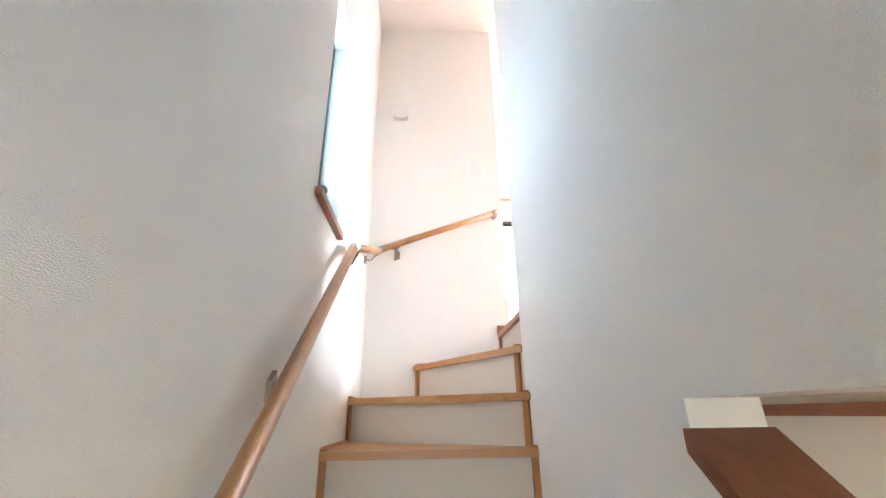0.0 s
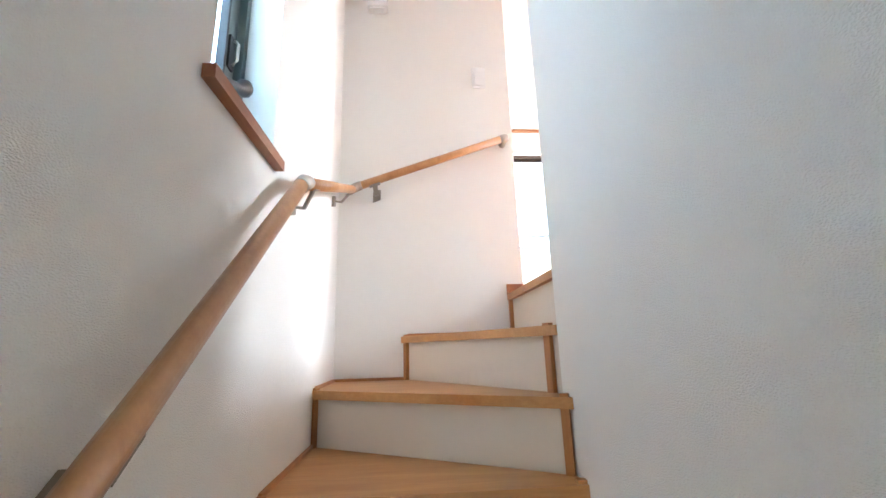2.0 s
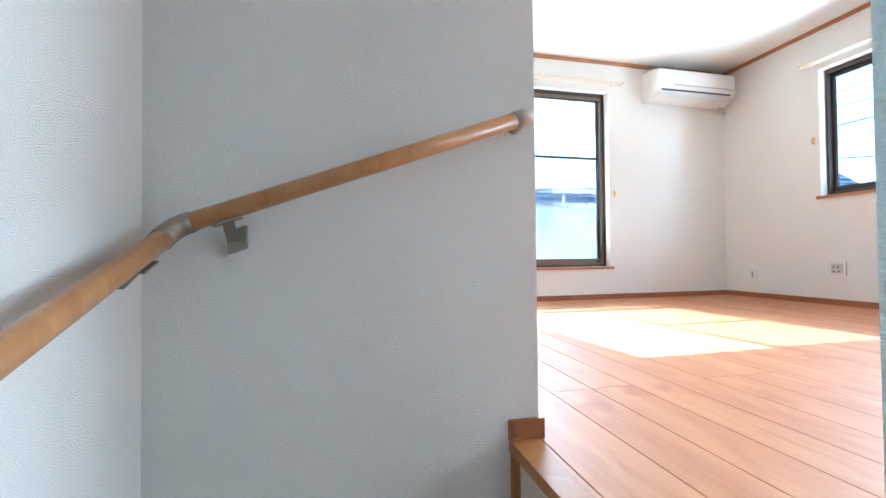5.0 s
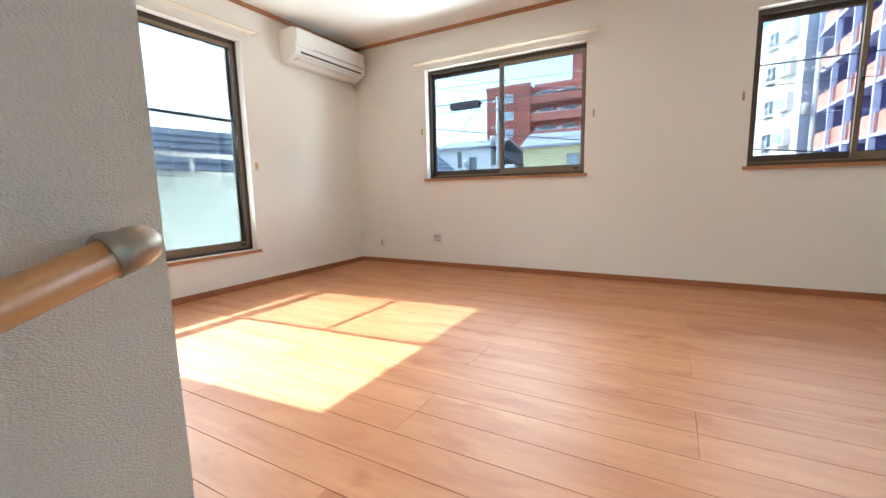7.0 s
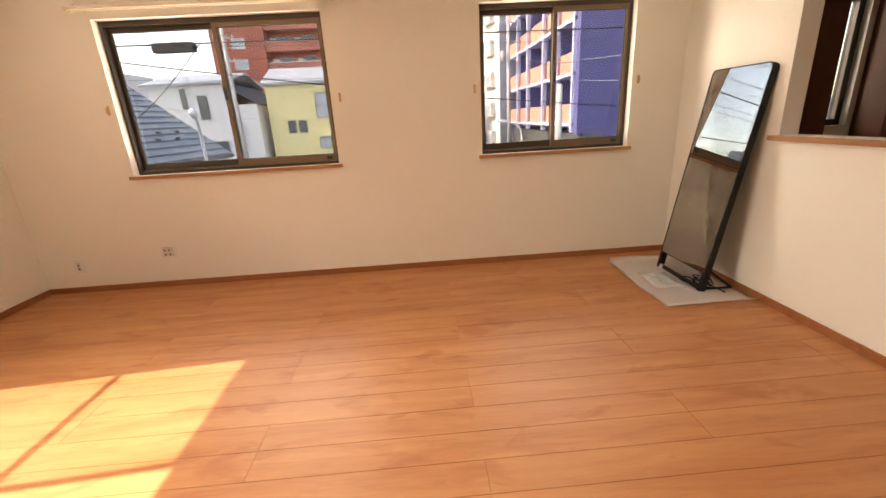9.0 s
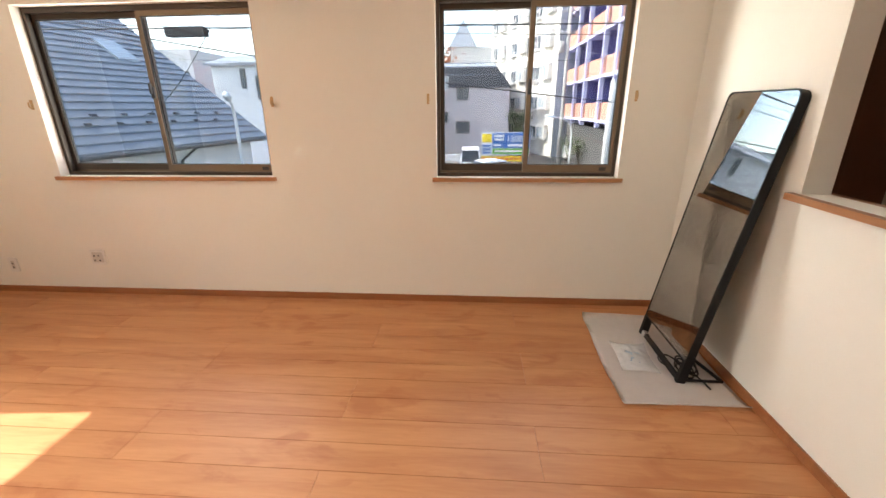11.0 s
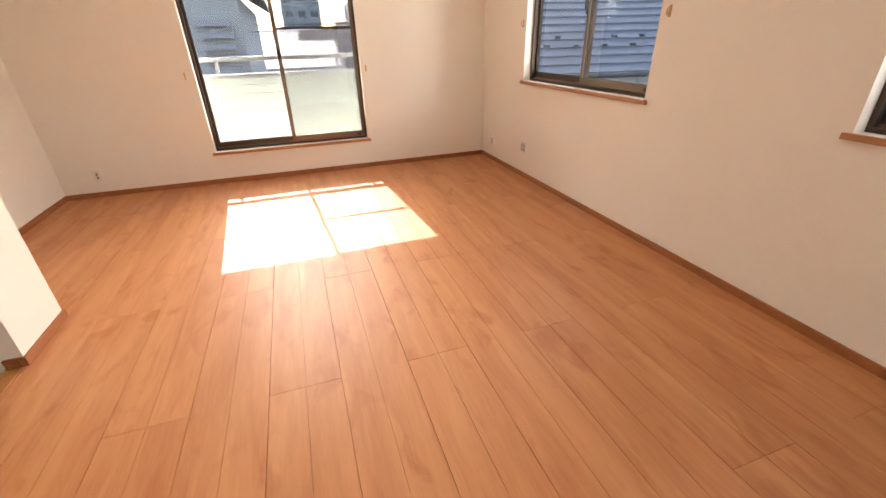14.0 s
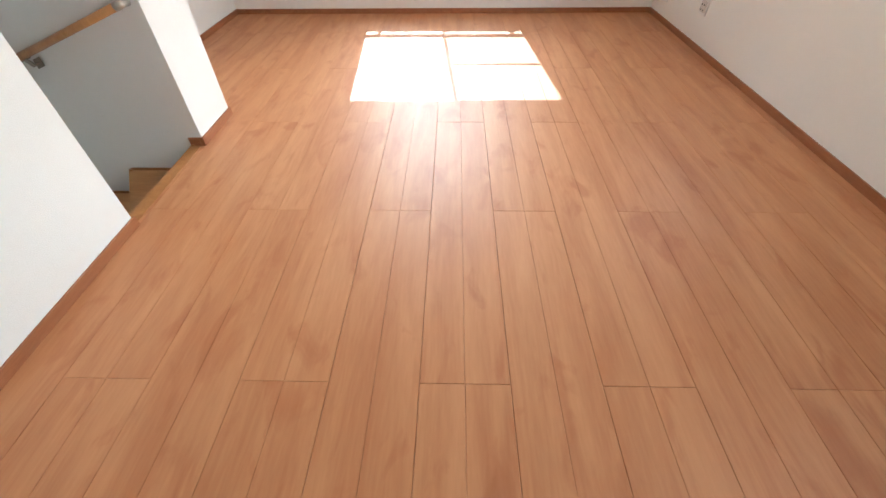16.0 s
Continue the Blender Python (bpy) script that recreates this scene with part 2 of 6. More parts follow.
def tube(bm, path, radius, sides=12, caps=True):
    """A round bar along a list of points; radius a number or one per point."""
    pts = [Vector(p) for p in path]
    rings = []
    for i, p in enumerate(pts):
        d = (pts[min(i + 1, len(pts) - 1)] - pts[max(i - 1, 0)]).normalized()
        u = d.cross(Vector((0, 0, 1)) if abs(d.z) < 0.95 else Vector((1, 0, 0))).normalized()
        v = d.cross(u)
        r = radius[i] if isinstance(radius, (list, tuple)) else radius
        rings.append([bm.verts.new(p + r * (math.cos(a) * u + math.sin(a) * v)) for a in (2 * math.pi * k / sides for k in range(sides))])
    for a, b in zip(rings, rings[1:]):
        for k in range(sides):
            f = bm.faces.new((a[k], a[(k + 1) % sides], b[(k + 1) % sides], b[k]))
            f.smooth = True
    if caps:
        bm.faces.new(rings[0][::-1])
        bm.faces.new(rings[-1])


def part(name, bm, material, parent=None, label="", bevel=0.0, smooth=False, seg=2):
    """Links a bmesh as one mesh object, under a thing or a part if one is given."""
    if bevel:
        edges = [e for e in bm.edges if len(e.link_faces) == 2 and e.calc_face_angle(0) > 0.6]
        bmesh.ops.bevel(bm, geom=edges, offset=bevel, segments=seg, affect="EDGES", clamp_overlap=True)
    bmesh.ops.recalc_face_normals(bm, faces=bm.faces[:])
    me = bpy.data.meshes.new(name)
    bm.to_mesh(me)
    bm.free()
    if smooth:
        for p in me.polygons:
            p.use_smooth = True
    me.materials.append(material)
    ob = new(name, me)
    if parent is not None:
        ob.parent = parent
    if label:
        ob["label"] = label
    return ob


def block(name, x0, x1, y0, y1, z0, z1, material, parent=None, label="", bevel=0.0):
    bm = bmesh.new()
    box(bm, min(x0, x1), max(x0, x1), min(y0, y1), max(y0, y1), min(z0, z1), max(z0, z1))
    return part(name, bm, material, parent, label, bevel)


def bar(name, path, radius, material, parent=None, label="", sides=12):
    bm = bmesh.new()
    tube(bm, path, radius, sides)
    return part(name, bm, material, parent, label)


def thing(name, label, category, x=0, y=0, z=0, group="", kind=""):
    e = new(name)
    e.empty_display_size = 0.1
    e.location = (x, y, z)
    return tagged(e, label, category, group, kind)


def structure(ob, label, category):
    return tagged(ob, label, category, kind="structure")


def wall(name, axis, a0, a1, u0, u1, z0, z1, holes, material, label):
    """A wall between two planes of an axis ('x' or 'y') with openings (u0, u1, z0, z1) cut through it, as one clean shell."""
    us = sorted({u0, u1, *[min(max(h[k], u0), u1) for h in holes for k in (0, 1)]})
    zs = sorted({z0, z1, *[min(max(h[k], z0), z1) for h in holes for k in (2, 3)]})
    def solid(i, j):
        if i < 0 or j < 0 or i >= len(us) - 1 or j >= len(zs) - 1:
            return False
        u, z = (us[i] + us[i + 1]) / 2, (zs[j] + zs[j + 1]) / 2
        return not any(h[0] < u < h[1] and h[2] < z < h[3] for h in holes)
    bm = bmesh.new()
    made = {}
    def vert(a, u, z):
        key = (a, u, z)
        if key not in made:
            made[key] = bm.verts.new((a, u, z) if axis == "x" else (u, a, z))
        return made[key]
    for i in range(len(us) - 1):
        for j in range(len(zs) - 1):
            if not solid(i, j):
                continue
            p, q, r, s = us[i], us[i + 1], zs[j], zs[j + 1]
            for a in (a0, a1):
                bm.faces.new((vert(a, p, r), vert(a, q, r), vert(a, q, s), vert(a, p, s)))
            for di, dj, c in ((-1, 0, ((p, r), (p, s))), (1, 0, ((q, r), (q, s))), (0, -1, ((p, r), (q, r))), (0, 1, ((p, s), (q, s)))):
                if not solid(i + di, j + dj):
                    bm.faces.new((vert(a0, *c[0]), vert(a1, *c[0]), vert(a1, *c[1]), vert(a0, *c[1])))
    return structure(part(name, bm, material), label, "wall")


# ---------- plan ----------
XE, YN, XW = 3.80, 4.24, -0.64          # inner faces of the east, north and west walls
YS = -1.12                              # kitchen wall, north face
H = 2.415                               # ceiling
ZF = -0.008                             # top of the floor boards
YH = 1.49                               # stair face of the handrail wall
XS, XR = 0.10, 0.22                     # stair face and room face of the stair wall
YB = 1.885                              # back of the handrail wall
YO = 0.745                              # end of the stair wall
XT = 0.145                              # top edge of the stair
R = 0.183                               # riser
ZG = -14 * R                            # ground floor
W1 = (1.685, 3.30, 0.935, 2.045)        # east windows: y0, y1, z0, z1
W2 = (-0.70, 0.515, 0.935, 2.045)
WB = (0.765, 2.36, 0.32, 2.105)         # balcony window: x0, x1, z0, z1
WST = (0.262, 0.585, 0.235, 1.20)       # stair window: y0, y1, z0, z1

wall("wall_east", "x", XE, XE + 0.16, -3.4, YN + 0.16, -0.3, 2.75, [W1, W2, (-2.60, -2.24, 1.0, 2.0)], M_WALL, "white textured wallpaper wall with two windows")
wall("wall_north", "y", YN, YN + 0.16, XW - 0.16, XE, -0.3, 2.75, [WB], M_WALL, "white textured wallpaper wall with a balcony window")
wall("wall_west", "x", XW - 0.16, XW, -3.6, YN, ZG - 0.1, 2.75, [WST], M_WALL, "white textured wallpaper wall along the stair")
wall("wall_handrail", "y", YH, YB, XW, XR, -0.9, H, [], M_WALL, "white textured wallpaper partition beside the stair top")
wall("wall_kitchen", "y", YS - 0.12, YS, XR, XE, -0.02, H, [(0.9, 2.79, 1.035, 2.06)], M_WALL, "white textured wallpaper wall with a kitchen hatch")
wall("wall_kitchen_south", "y", -3.4, -3.28, XR, XE, -0.02, H, [], M_WALL, "plain white wall closing the kitchen")
# stair wall: solid above, with an opening over a sloped dado low down
bm = bmesh.new()
OY, OZ = -0.265, -0.42                  # far top corner of the opening
SL = R / 0.225 * 1.02
outline = [(YO, H), (-3.28, H), (-3.28, OZ), (OY, OZ), (OY, OZ - 0.075), (OY - 2.2, OZ - 0.075 - 2.2 * SL), (OY - 2.2, ZG), (YO, ZG)]
lo, hi = [bm.verts.new((XS, y, z)) for y, z in outline], [bm.verts.new((XR, y, z)) for y, z in outline]
bm.faces.new(lo)
bm.faces.new(hi[::-1])
for i in range(len(outline)):
    j = (i + 1) % len(outline)
    bm.faces.new((lo[i], lo[j], hi[j], hi[i]))
structure(part("wall_stair", bm, M_WALL), "white textured wallpaper wall between stair and room", "wall")

# sloped cap on the dado
bm = bmesh.new()
pts = [(OY + 0.0, OZ - 0.075), (OY + 0.0, OZ - 0.042), (OY - 2.2, OZ - 0.042 - 2.2 * SL), (OY - 2.2, OZ - 0.075 - 2.2 * SL)]
lo, hi = [bm.verts.new((XS - 0.012, y, z)) for y, z in pts], [bm.verts.new((XR + 0.012, y, z)) for y, z in pts]
bm.faces.new(lo)
bm.faces.new(hi[::-1])
for i in range(4):
    bm.faces.new((lo[i], lo[(i + 1) % 4], hi[(i + 1) % 4], hi[i]))
structure(part("dado_cap_trim", bm, M_CAP, bevel=0.003), "dark brown wooden cap on the sloped stair dado", "trim")

# ceilings, floors
block_c = block("ceiling", XW, XE, -3.28, YN, H + 0.002, H + 0.12, M_CEIL)
structure(block_c, "white textured ceiling paper", "ceiling")
structure(block("roof_slab", XW - 0.6, XE + 0.5, -3.9, YN + 0.5, 2.76, 2.95, M_PLASTIC), "pale eaves soffit over the walls", "roof")
bm = bmesh.new()
box(bm, XR + 0.001, XE, -3.28, YO, -0.3, ZF - 0.012)
box(bm, XT + 0.035, XE, YO, YH, -0.3, ZF - 0.012)
box(bm, XW, XE, YB + 0.001, YN, -0.3, ZF - 0.012)
box(bm, XR + 0.001, XE, YH, YB + 0.001, -0.3, ZF - 0.012)
floor = structure(part("floor", bm, M_SUB), "pale orange wood-print laminate floor boards", "floor")
structure(block("floor_ground", XW, 3.2, -3.6, 2.0, ZG - 0.1, ZG, M_FLOOR), "wood-print laminate floor of the ground floor", "floor")
structure(block("ceiling_ground", XR + 0.002, 3.2, -3.5, 1.9, -0.36, -0.31, M_CEIL), "white ceiling of the ground floor room", "ceiling")
structure(block("wall_ground_east", 1.05, 1.15, -3.5, 1.9, ZG, -0.362, mat("cream_wallpaper", (0.80, 0.72, 0.55), 0.75, vary=0.03, scale=2, bump=0.3)), "cream wallpaper wall of the ground floor", "wall")
# its opening is added, out of view, to let the hall fill lamp in
wall("wall_ground_south", "y", -3.6, -3.502, XW, 3.2, ZG, H, [(-0.6, -0.2, -1.0, -0.3)], M_WALL, "plain white wall behind the stair")
structure(block("wall_ground_north", XR, 3.2, 1.9, 2.0, ZG, -0.36, M_WALL), "plain white wall of the ground floor", "wall")
structure(block("trim_ground", 1.02, 1.049, -3.5, 1.9, -0.46, -0.42, M_TRIM), "brown wooden picture rail on the ground floor", "trim")
lamp = new("ground_floor_lamp", bpy.data.lights.new("ground_floor_lamp", "AREA"))
lamp.data.shape, lamp.data.size, lamp.data.energy, lamp.data.color = "DISK", 0.3, 0.4, (1, 0.86, 0.62)
lamp.matrix_world = look((0.75, -1.25, -0.40), (0.75, -1.25, -2))

# ceiling moulding, along the tops of the walls
def moulding(name, x0, x1, y0, y1):
    bm = bmesh.new()
    box(bm, x0, x1, y0, y1, H - 0.030, H + 0.001)
    structure(part(name, bm, M_TRIMX, bevel=0.004), "orange-brown wooden ceiling moulding", "trim")


moulding("trim_ceiling_north", XW, XE, YN - 0.022, YN)
moulding("trim_ceiling_east", XE - 0.022, XE, YS, YN - 0.0225)
moulding("trim_ceiling_west", XW, XW + 0.022, YB, YN - 0.0225)
moulding("trim_ceiling_kitchen", XR, XE - 0.0225, YS, YS + 0.022)

# baseboards
BB, BT = 0.042, 0.011
def baseboard(name, x0, x1, y0, y1, label="brown wooden baseboard along the floor"):
    bm = bmesh.new()
    box(bm, x0, x1, y0, y1, ZF + 0.001, BB)
    structure(part(name, bm, M_TRIM, bevel=0.003), label, "baseboard")


baseboard("baseboard_north", XW + BT, XE - BT, YN - BT, YN)
baseboard("baseboard_east", XE - BT, XE, YS, YN)
baseboard("baseboard_west", XW, XW + BT, YB, YN)
baseboard("baseboard_kitchen", XR + BT, XE - BT, YS, YS + BT)
baseboard("baseboard_stair_wall", XR, XR + BT, YS, YO + BT)
baseboard("baseboard_stub_end", XR, XR + BT, YH - BT, YB + BT)
baseboard("baseboard_stub_back", XW + BT, XR, YB, YB + BT)
baseboard("baseboard_stub_front", XT - 0.005, XR, YH - BT, YH, "brown wooden baseboard return at the stair top")
baseboard("baseboard_stair_end", XS + 0.02, XR, YO, YO + BT, "brown wooden baseboard return at the stair top")


structure(block("trim_stair_top_panel", XT + 0.004, XR - 0.012, YH - BT - 0.004, YH - BT, -0.006, 0.036, M_TRIM, bevel=0.0015), "raised wooden panel on the baseboard return", "trim")

# ---------- stair ----------
def stair_step(outline, n, nose, riser_line, label):
    """A step: tread with a rounded nosing, riser board under the next tread, over a plan outline."""
    z = -n * R
    st = thing("stair_step", label, "stair step", outline[0][0], outline[0][1], z, "steps of the stair", "structure")
    bm = bmesh.new()
    prism(bm, [(x - outline[0][0], y - outline[0][1]) for x, y in outline], -0.028, 0.0)
    part("tread", bm, M_TREAD, st, bevel=0.004)
    (ax, ay), (bx, by) = riser_line
    d = Vector((bx - ax, by - ay, 0)).normalized()
    w = Vector((-d.y, d.x, 0)) * 0.012
    o = Vector((outline[0][0], outline[0][1], 0))
    bm = bmesh.new()
    a, b = Vector((ax, ay, 0)) - o, Vector((bx, by, 0)) - o
    prism(bm, [(a.x, a.y), (b.x, b.y), (b.x + w.x, b.y + w.y), (a.x + w.x, a.y + w.y)], -R + 0.001, -0.028)
    part("riser", bm, M_RISER, st, "cream painted riser board")
    # trim posts that frame the riser at both walls
    for p, q in ((a, d), (b, -d)):
        bm = bmesh.new()
        t = w.normalized()
        c0, c1 = p - t * 0.016, p + q * 0.022 - t * 0.016
        c2, c3 = p + q * 0.022 + t * 0.004, p + t * 0.004
        prism(bm, [(c.x, c.y) for c in (c0, c1, c2, c3)], -R + 0.001, 0.008)
        part("trim_post", bm, M_STRING, st, bevel=0.003)
    return st


NO = 0.024
newel = Vector((XS, 0.70))
# winders turning round the end of the stair wall
SY3 = 0.650
l1, l2 = (XW, 1.145), (-0.325, YH)
stair_step([(XW, SY3 - NO), (XS, SY3 - NO), (XS, 0.70), (XW, 1.145 + 0.02)], 3, NO, ((XW, SY3), (XS, SY3)), "wooden winder tread with cream riser, orange-brown")
stair_step([(XW, 1.145 - NO), (XS, 0.70 - NO), (XS, 0.80), (-0.325 + 0.02, YH), (XW, YH)], 2, NO, ((XW, 1.145), (XS, 0.70)), "wooden corner winder tread with cream riser")
stair_step([(-0.325 - NO, YH), (XS - 0.005, YO + 0.002), (XT + 0.02, YO + 0.002), (XT + 0.02, YH)], 1, NO, ((-0.325, YH), (XS, 0.785)), "wooden winder tread with cream riser below the floor")
bm = bmesh.new()
box(bm, XS, XT + 0.02, YO + 0.001, 0.80, -2 * R, -R - 0.029)
structure(part("stair_closure_trim", bm, M_RISER), "cream panel closing the winder beside the wall end", "trim")
top = stair_step([(XT - 0.004, YO), (XT + 0.06, YO), (XT + 0.06, YH), (XT - 0.004, YH)], 0, NO, ((XT + 0.016, YH), (XT + 0.016, YO)), "wooden landing nosing with cream riser at the floor edge")
top.location.z = ZF + 0.004
for c in top.children:
    if c.name.startswith("tread"):
        c.data.materials[0] = M_STRING
for n in range(4, 14):
    y0 = SY3 - 0.225 * (n - 3)
    stair_step([(XW, y0 - NO), (XS, y0 - NO), (XS, y0 + 0.235), (XW, y0 + 0.235)], n, NO, ((XW, y0), (XS, y0)), "straight wooden stair tread with cream riser")

# thin skirting that follows treads along the west and handrail walls
def tread_skirt(name, x0, y0, x1, y1, z):
    d = Vector((x1 - x0, y1 - y0, 0)).normalized()
    w = Vector((d.y, -d.x, 0)) * 0.009
    bm = bmesh.new()
    prism(bm, [(x0, y0), (x1, y1), (x1 + w.x, y1 + w.y), (x0 + w.x, y0 + w.y)], z, z + 0.012)
    structure(part(name, bm, M_STRING), "thin wooden bead where tread meets wall", "trim")


tread_skirt("trim_tread_a", XW, SY3, XW, 1.14, -3 * R)
tread_skirt("trim_tread_b", XW, 1.15, XW, YH, -2 * R)
tread_skirt("trim_tread_c", XW, YH, -0.33, YH, -2 * R)
tread_skirt("trim_tread_d", -0.32, YH, XT, YH, -1 * R)
for n in range(4, 8):
    y0 = SY3 - 0.225 * (n - 3)
    tread_skirt("trim_tread_e", XW, y0, XW, y0 + 0.22, -n * R)


# ---------- handrail ----------
hr = thing("handrail", "round wooden stair handrail on metal wall brackets", "handrail", XW, 0.65, 0.2)
RX, RY = XW + 0.062, YH - 0.062
o = Vector(hr.location)
def hv(*p):
    return tuple(Vector(p) - o)


A0, A1 = (RX, -1.75, -1.885), (RX, 0.640, 0.190)
B1 = (RX + 0.015, RY - 0.03, 0.478)
C0, C1 = (RX + 0.03, RY, 0.503), (0.152, RY, 0.754)
bar("rail", [hv(*A0), hv(*A1)], 0.0185, M_RAIL, hr, "honey-brown round wooden rail", 20)
bar("rail", [hv(RX, 0.672, 0.203), hv(*B1)], 0.0185, M_RAIL, hr, "honey-brown round wooden rail", 20)
bar("rail", [hv(*C0), hv(*C1)], 0.0185, M_RAIL, hr, "honey-brown round wooden rail", 20)
bar("elbow_joint", [hv(RX, 0.625, 0.176), hv(RX, 0.655, 0.199), hv(RX, 0.690, 0.2135)], [0.0205, 0.0215, 0.0205], M_STEEL, hr, "satin metal elbow", 20)
bar("elbow_joint", [hv(RX + 0.0125, RY - 0.045, 0.471), hv(RX + 0.014, RY - 0.020, 0.484), hv(RX + 0.022, RY - 0.006, 0.496), hv(RX + 0.036, RY, 0.505), hv(RX + 0.052, RY, 0.5105)], [0.0205, 0.0212, 0.0215, 0.0212, 0.0205], M_BRACKET, hr, "bronze metal elbow", 20)
c1 = Vector(C1)
dr = (c1 - Vector(C0)).normalized()
bar("end_cap", [hv(*(c1 - dr * 0.012)), hv(*(c1 + dr * 0.012)), hv(*(c1 + dr * 0.026)), hv(*(c1 + dr * 0.034))], [0.0205, 0.0205, 0.017, 0.008], M_STEEL, hr, "rounded metal end cap", 20)
bar("end_cap", [hv(*(c1 + dr * 0.012)), hv(c1.x + dr.x * 0.012, YH, c1.z)], [0.014, 0.017], M_STEEL, hr, "metal wall return", 14)


def bracket(wx, wy, wz, rail_pt, along):
    """A flat wall plate, an arm and a saddle under the rail."""
    w, p = Vector((wx, wy, wz)), Vector(rail_pt)
    along = Vector(along)
    out = Vector((1, 0, 0)) if abs(along.y) > 0.5 else Vector((0, -1, 0))
    up = Vector((0, 0, 1))
    side = out.cross(up)
    def rod(bm, a, b, s, t):
        d = (b - a).normalized()
        n1 = along.cross(d).normalized() * t
        n2 = along.normalized() * s
        vs = [bm.verts.new(q + i * n2 + j * n1 - o) for q in (a, b) for i, j in ((-1, -1), (1, -1), (1, 1), (-1, 1))]
        for q in ((0, 1, 2, 3), (7, 6, 5, 4), (0, 4, 5, 1), (1, 5, 6, 2), (2, 6, 7, 3), (3, 7, 4, 0)):
            bm.faces.new([vs[k] for k in q])
    bm = bmesh.new()
    rod(bm, w - up * 0.024 + out * 0.006, w + up * 0.024 + out * 0.006, 0.019, 0.006)
    br = part("bracket", bm, M_BRACKET, hr, "bronze metal wall bracket", bevel=0.002)
    bm = bmesh.new()
    mid = w + out * 0.042 - up * 0.004
    rod(bm, w + out * 0.01, mid, 0.011, 0.004)
    rod(bm, mid - out * 0.003, Vector((p.x, p.y, p.z - 0.018)), 0.011, 0.004)
    part("arm", bm, M_BRACKET, br, bevel=0.001)
    bm = bmesh.new()
    q = Vector((p.x, p.y, p.z - 0.0215))
    ad = along.normalized()
    sd = ad.cross(up).normalized()
    vs = [bm.verts.new(q + i * ad * 0.026 + j * sd * 0.012 + k * up * 0.002 - o) for k in (-1, 1) for i, j in ((-1, -1), (1, -1), (1, 1), (-1, 1))]
    for f in ((3, 2, 1, 0), (4, 5, 6, 7), (0, 1, 5, 4), (1, 2, 6, 5), (2, 3, 7, 6), (3, 0, 4, 7)):
        bm.faces.new([vs[k] for k in f])
    part("saddle", bm, M_BRACKET, br)


da = Vector(A1) - Vector(A0)
def on_a(y):
    return Vector(A0) + da * ((y - A0[1]) / da.y)


for y in (0.066, -0.75, -1.5):
    p = on_a(y)
    bracket(XW, y, p.z - 0.068, p, da)
p = Vector((RX + 0.005, 0.74, 0.233))
bracket(XW, 0.752, 0.165, p, (0, 1, 0.35))
p = Vector((RX + 0.012, RY - 0.10, 0.447))
bracket(XW, RY - 0.085, 0.40, p, (0, 1, 0.35))
p = Vector(C0) + dr * 0.088
bracket(p.x + 0.005, YH, p.z - 0.055, p, dr)

# switch plate and door-chime box on the handrail wall
sw = thing("wall_switch", "flat white wall switch plate on the stair wall", "switch", 0.062, YH, 1.137)
bm = bmesh.new()
box(bm, -0.035, 0.035, -0.008, 0, -0.06, 0.06)
part("plate", bm, M_PLASTIC, sw, bevel=0.003)
bm = bmesh.new()
box(bm, -0.021, 0.021, -0.0115, -0.006, -0.048, 0.048)
part("rocker", bm, M_PLASTIC, sw, bevel=0.002)
ch = thing("wall_light", "small white box fitting high on the stair wall", "wall light", -0.463, YH, 1.58)
bm = bmesh.new()
box(bm, -0.052, 0.052, -0.05, 0, -0.05, 0.055)
part("case", bm, M_PLASTIC, ch, bevel=0.006)
bm = bmesh.new()
box(bm, -0.04, 0.04, -0.045, -0.005, -0.062, -0.0505)
part("base", bm, M_PLASTIC, ch, bevel=0.003)

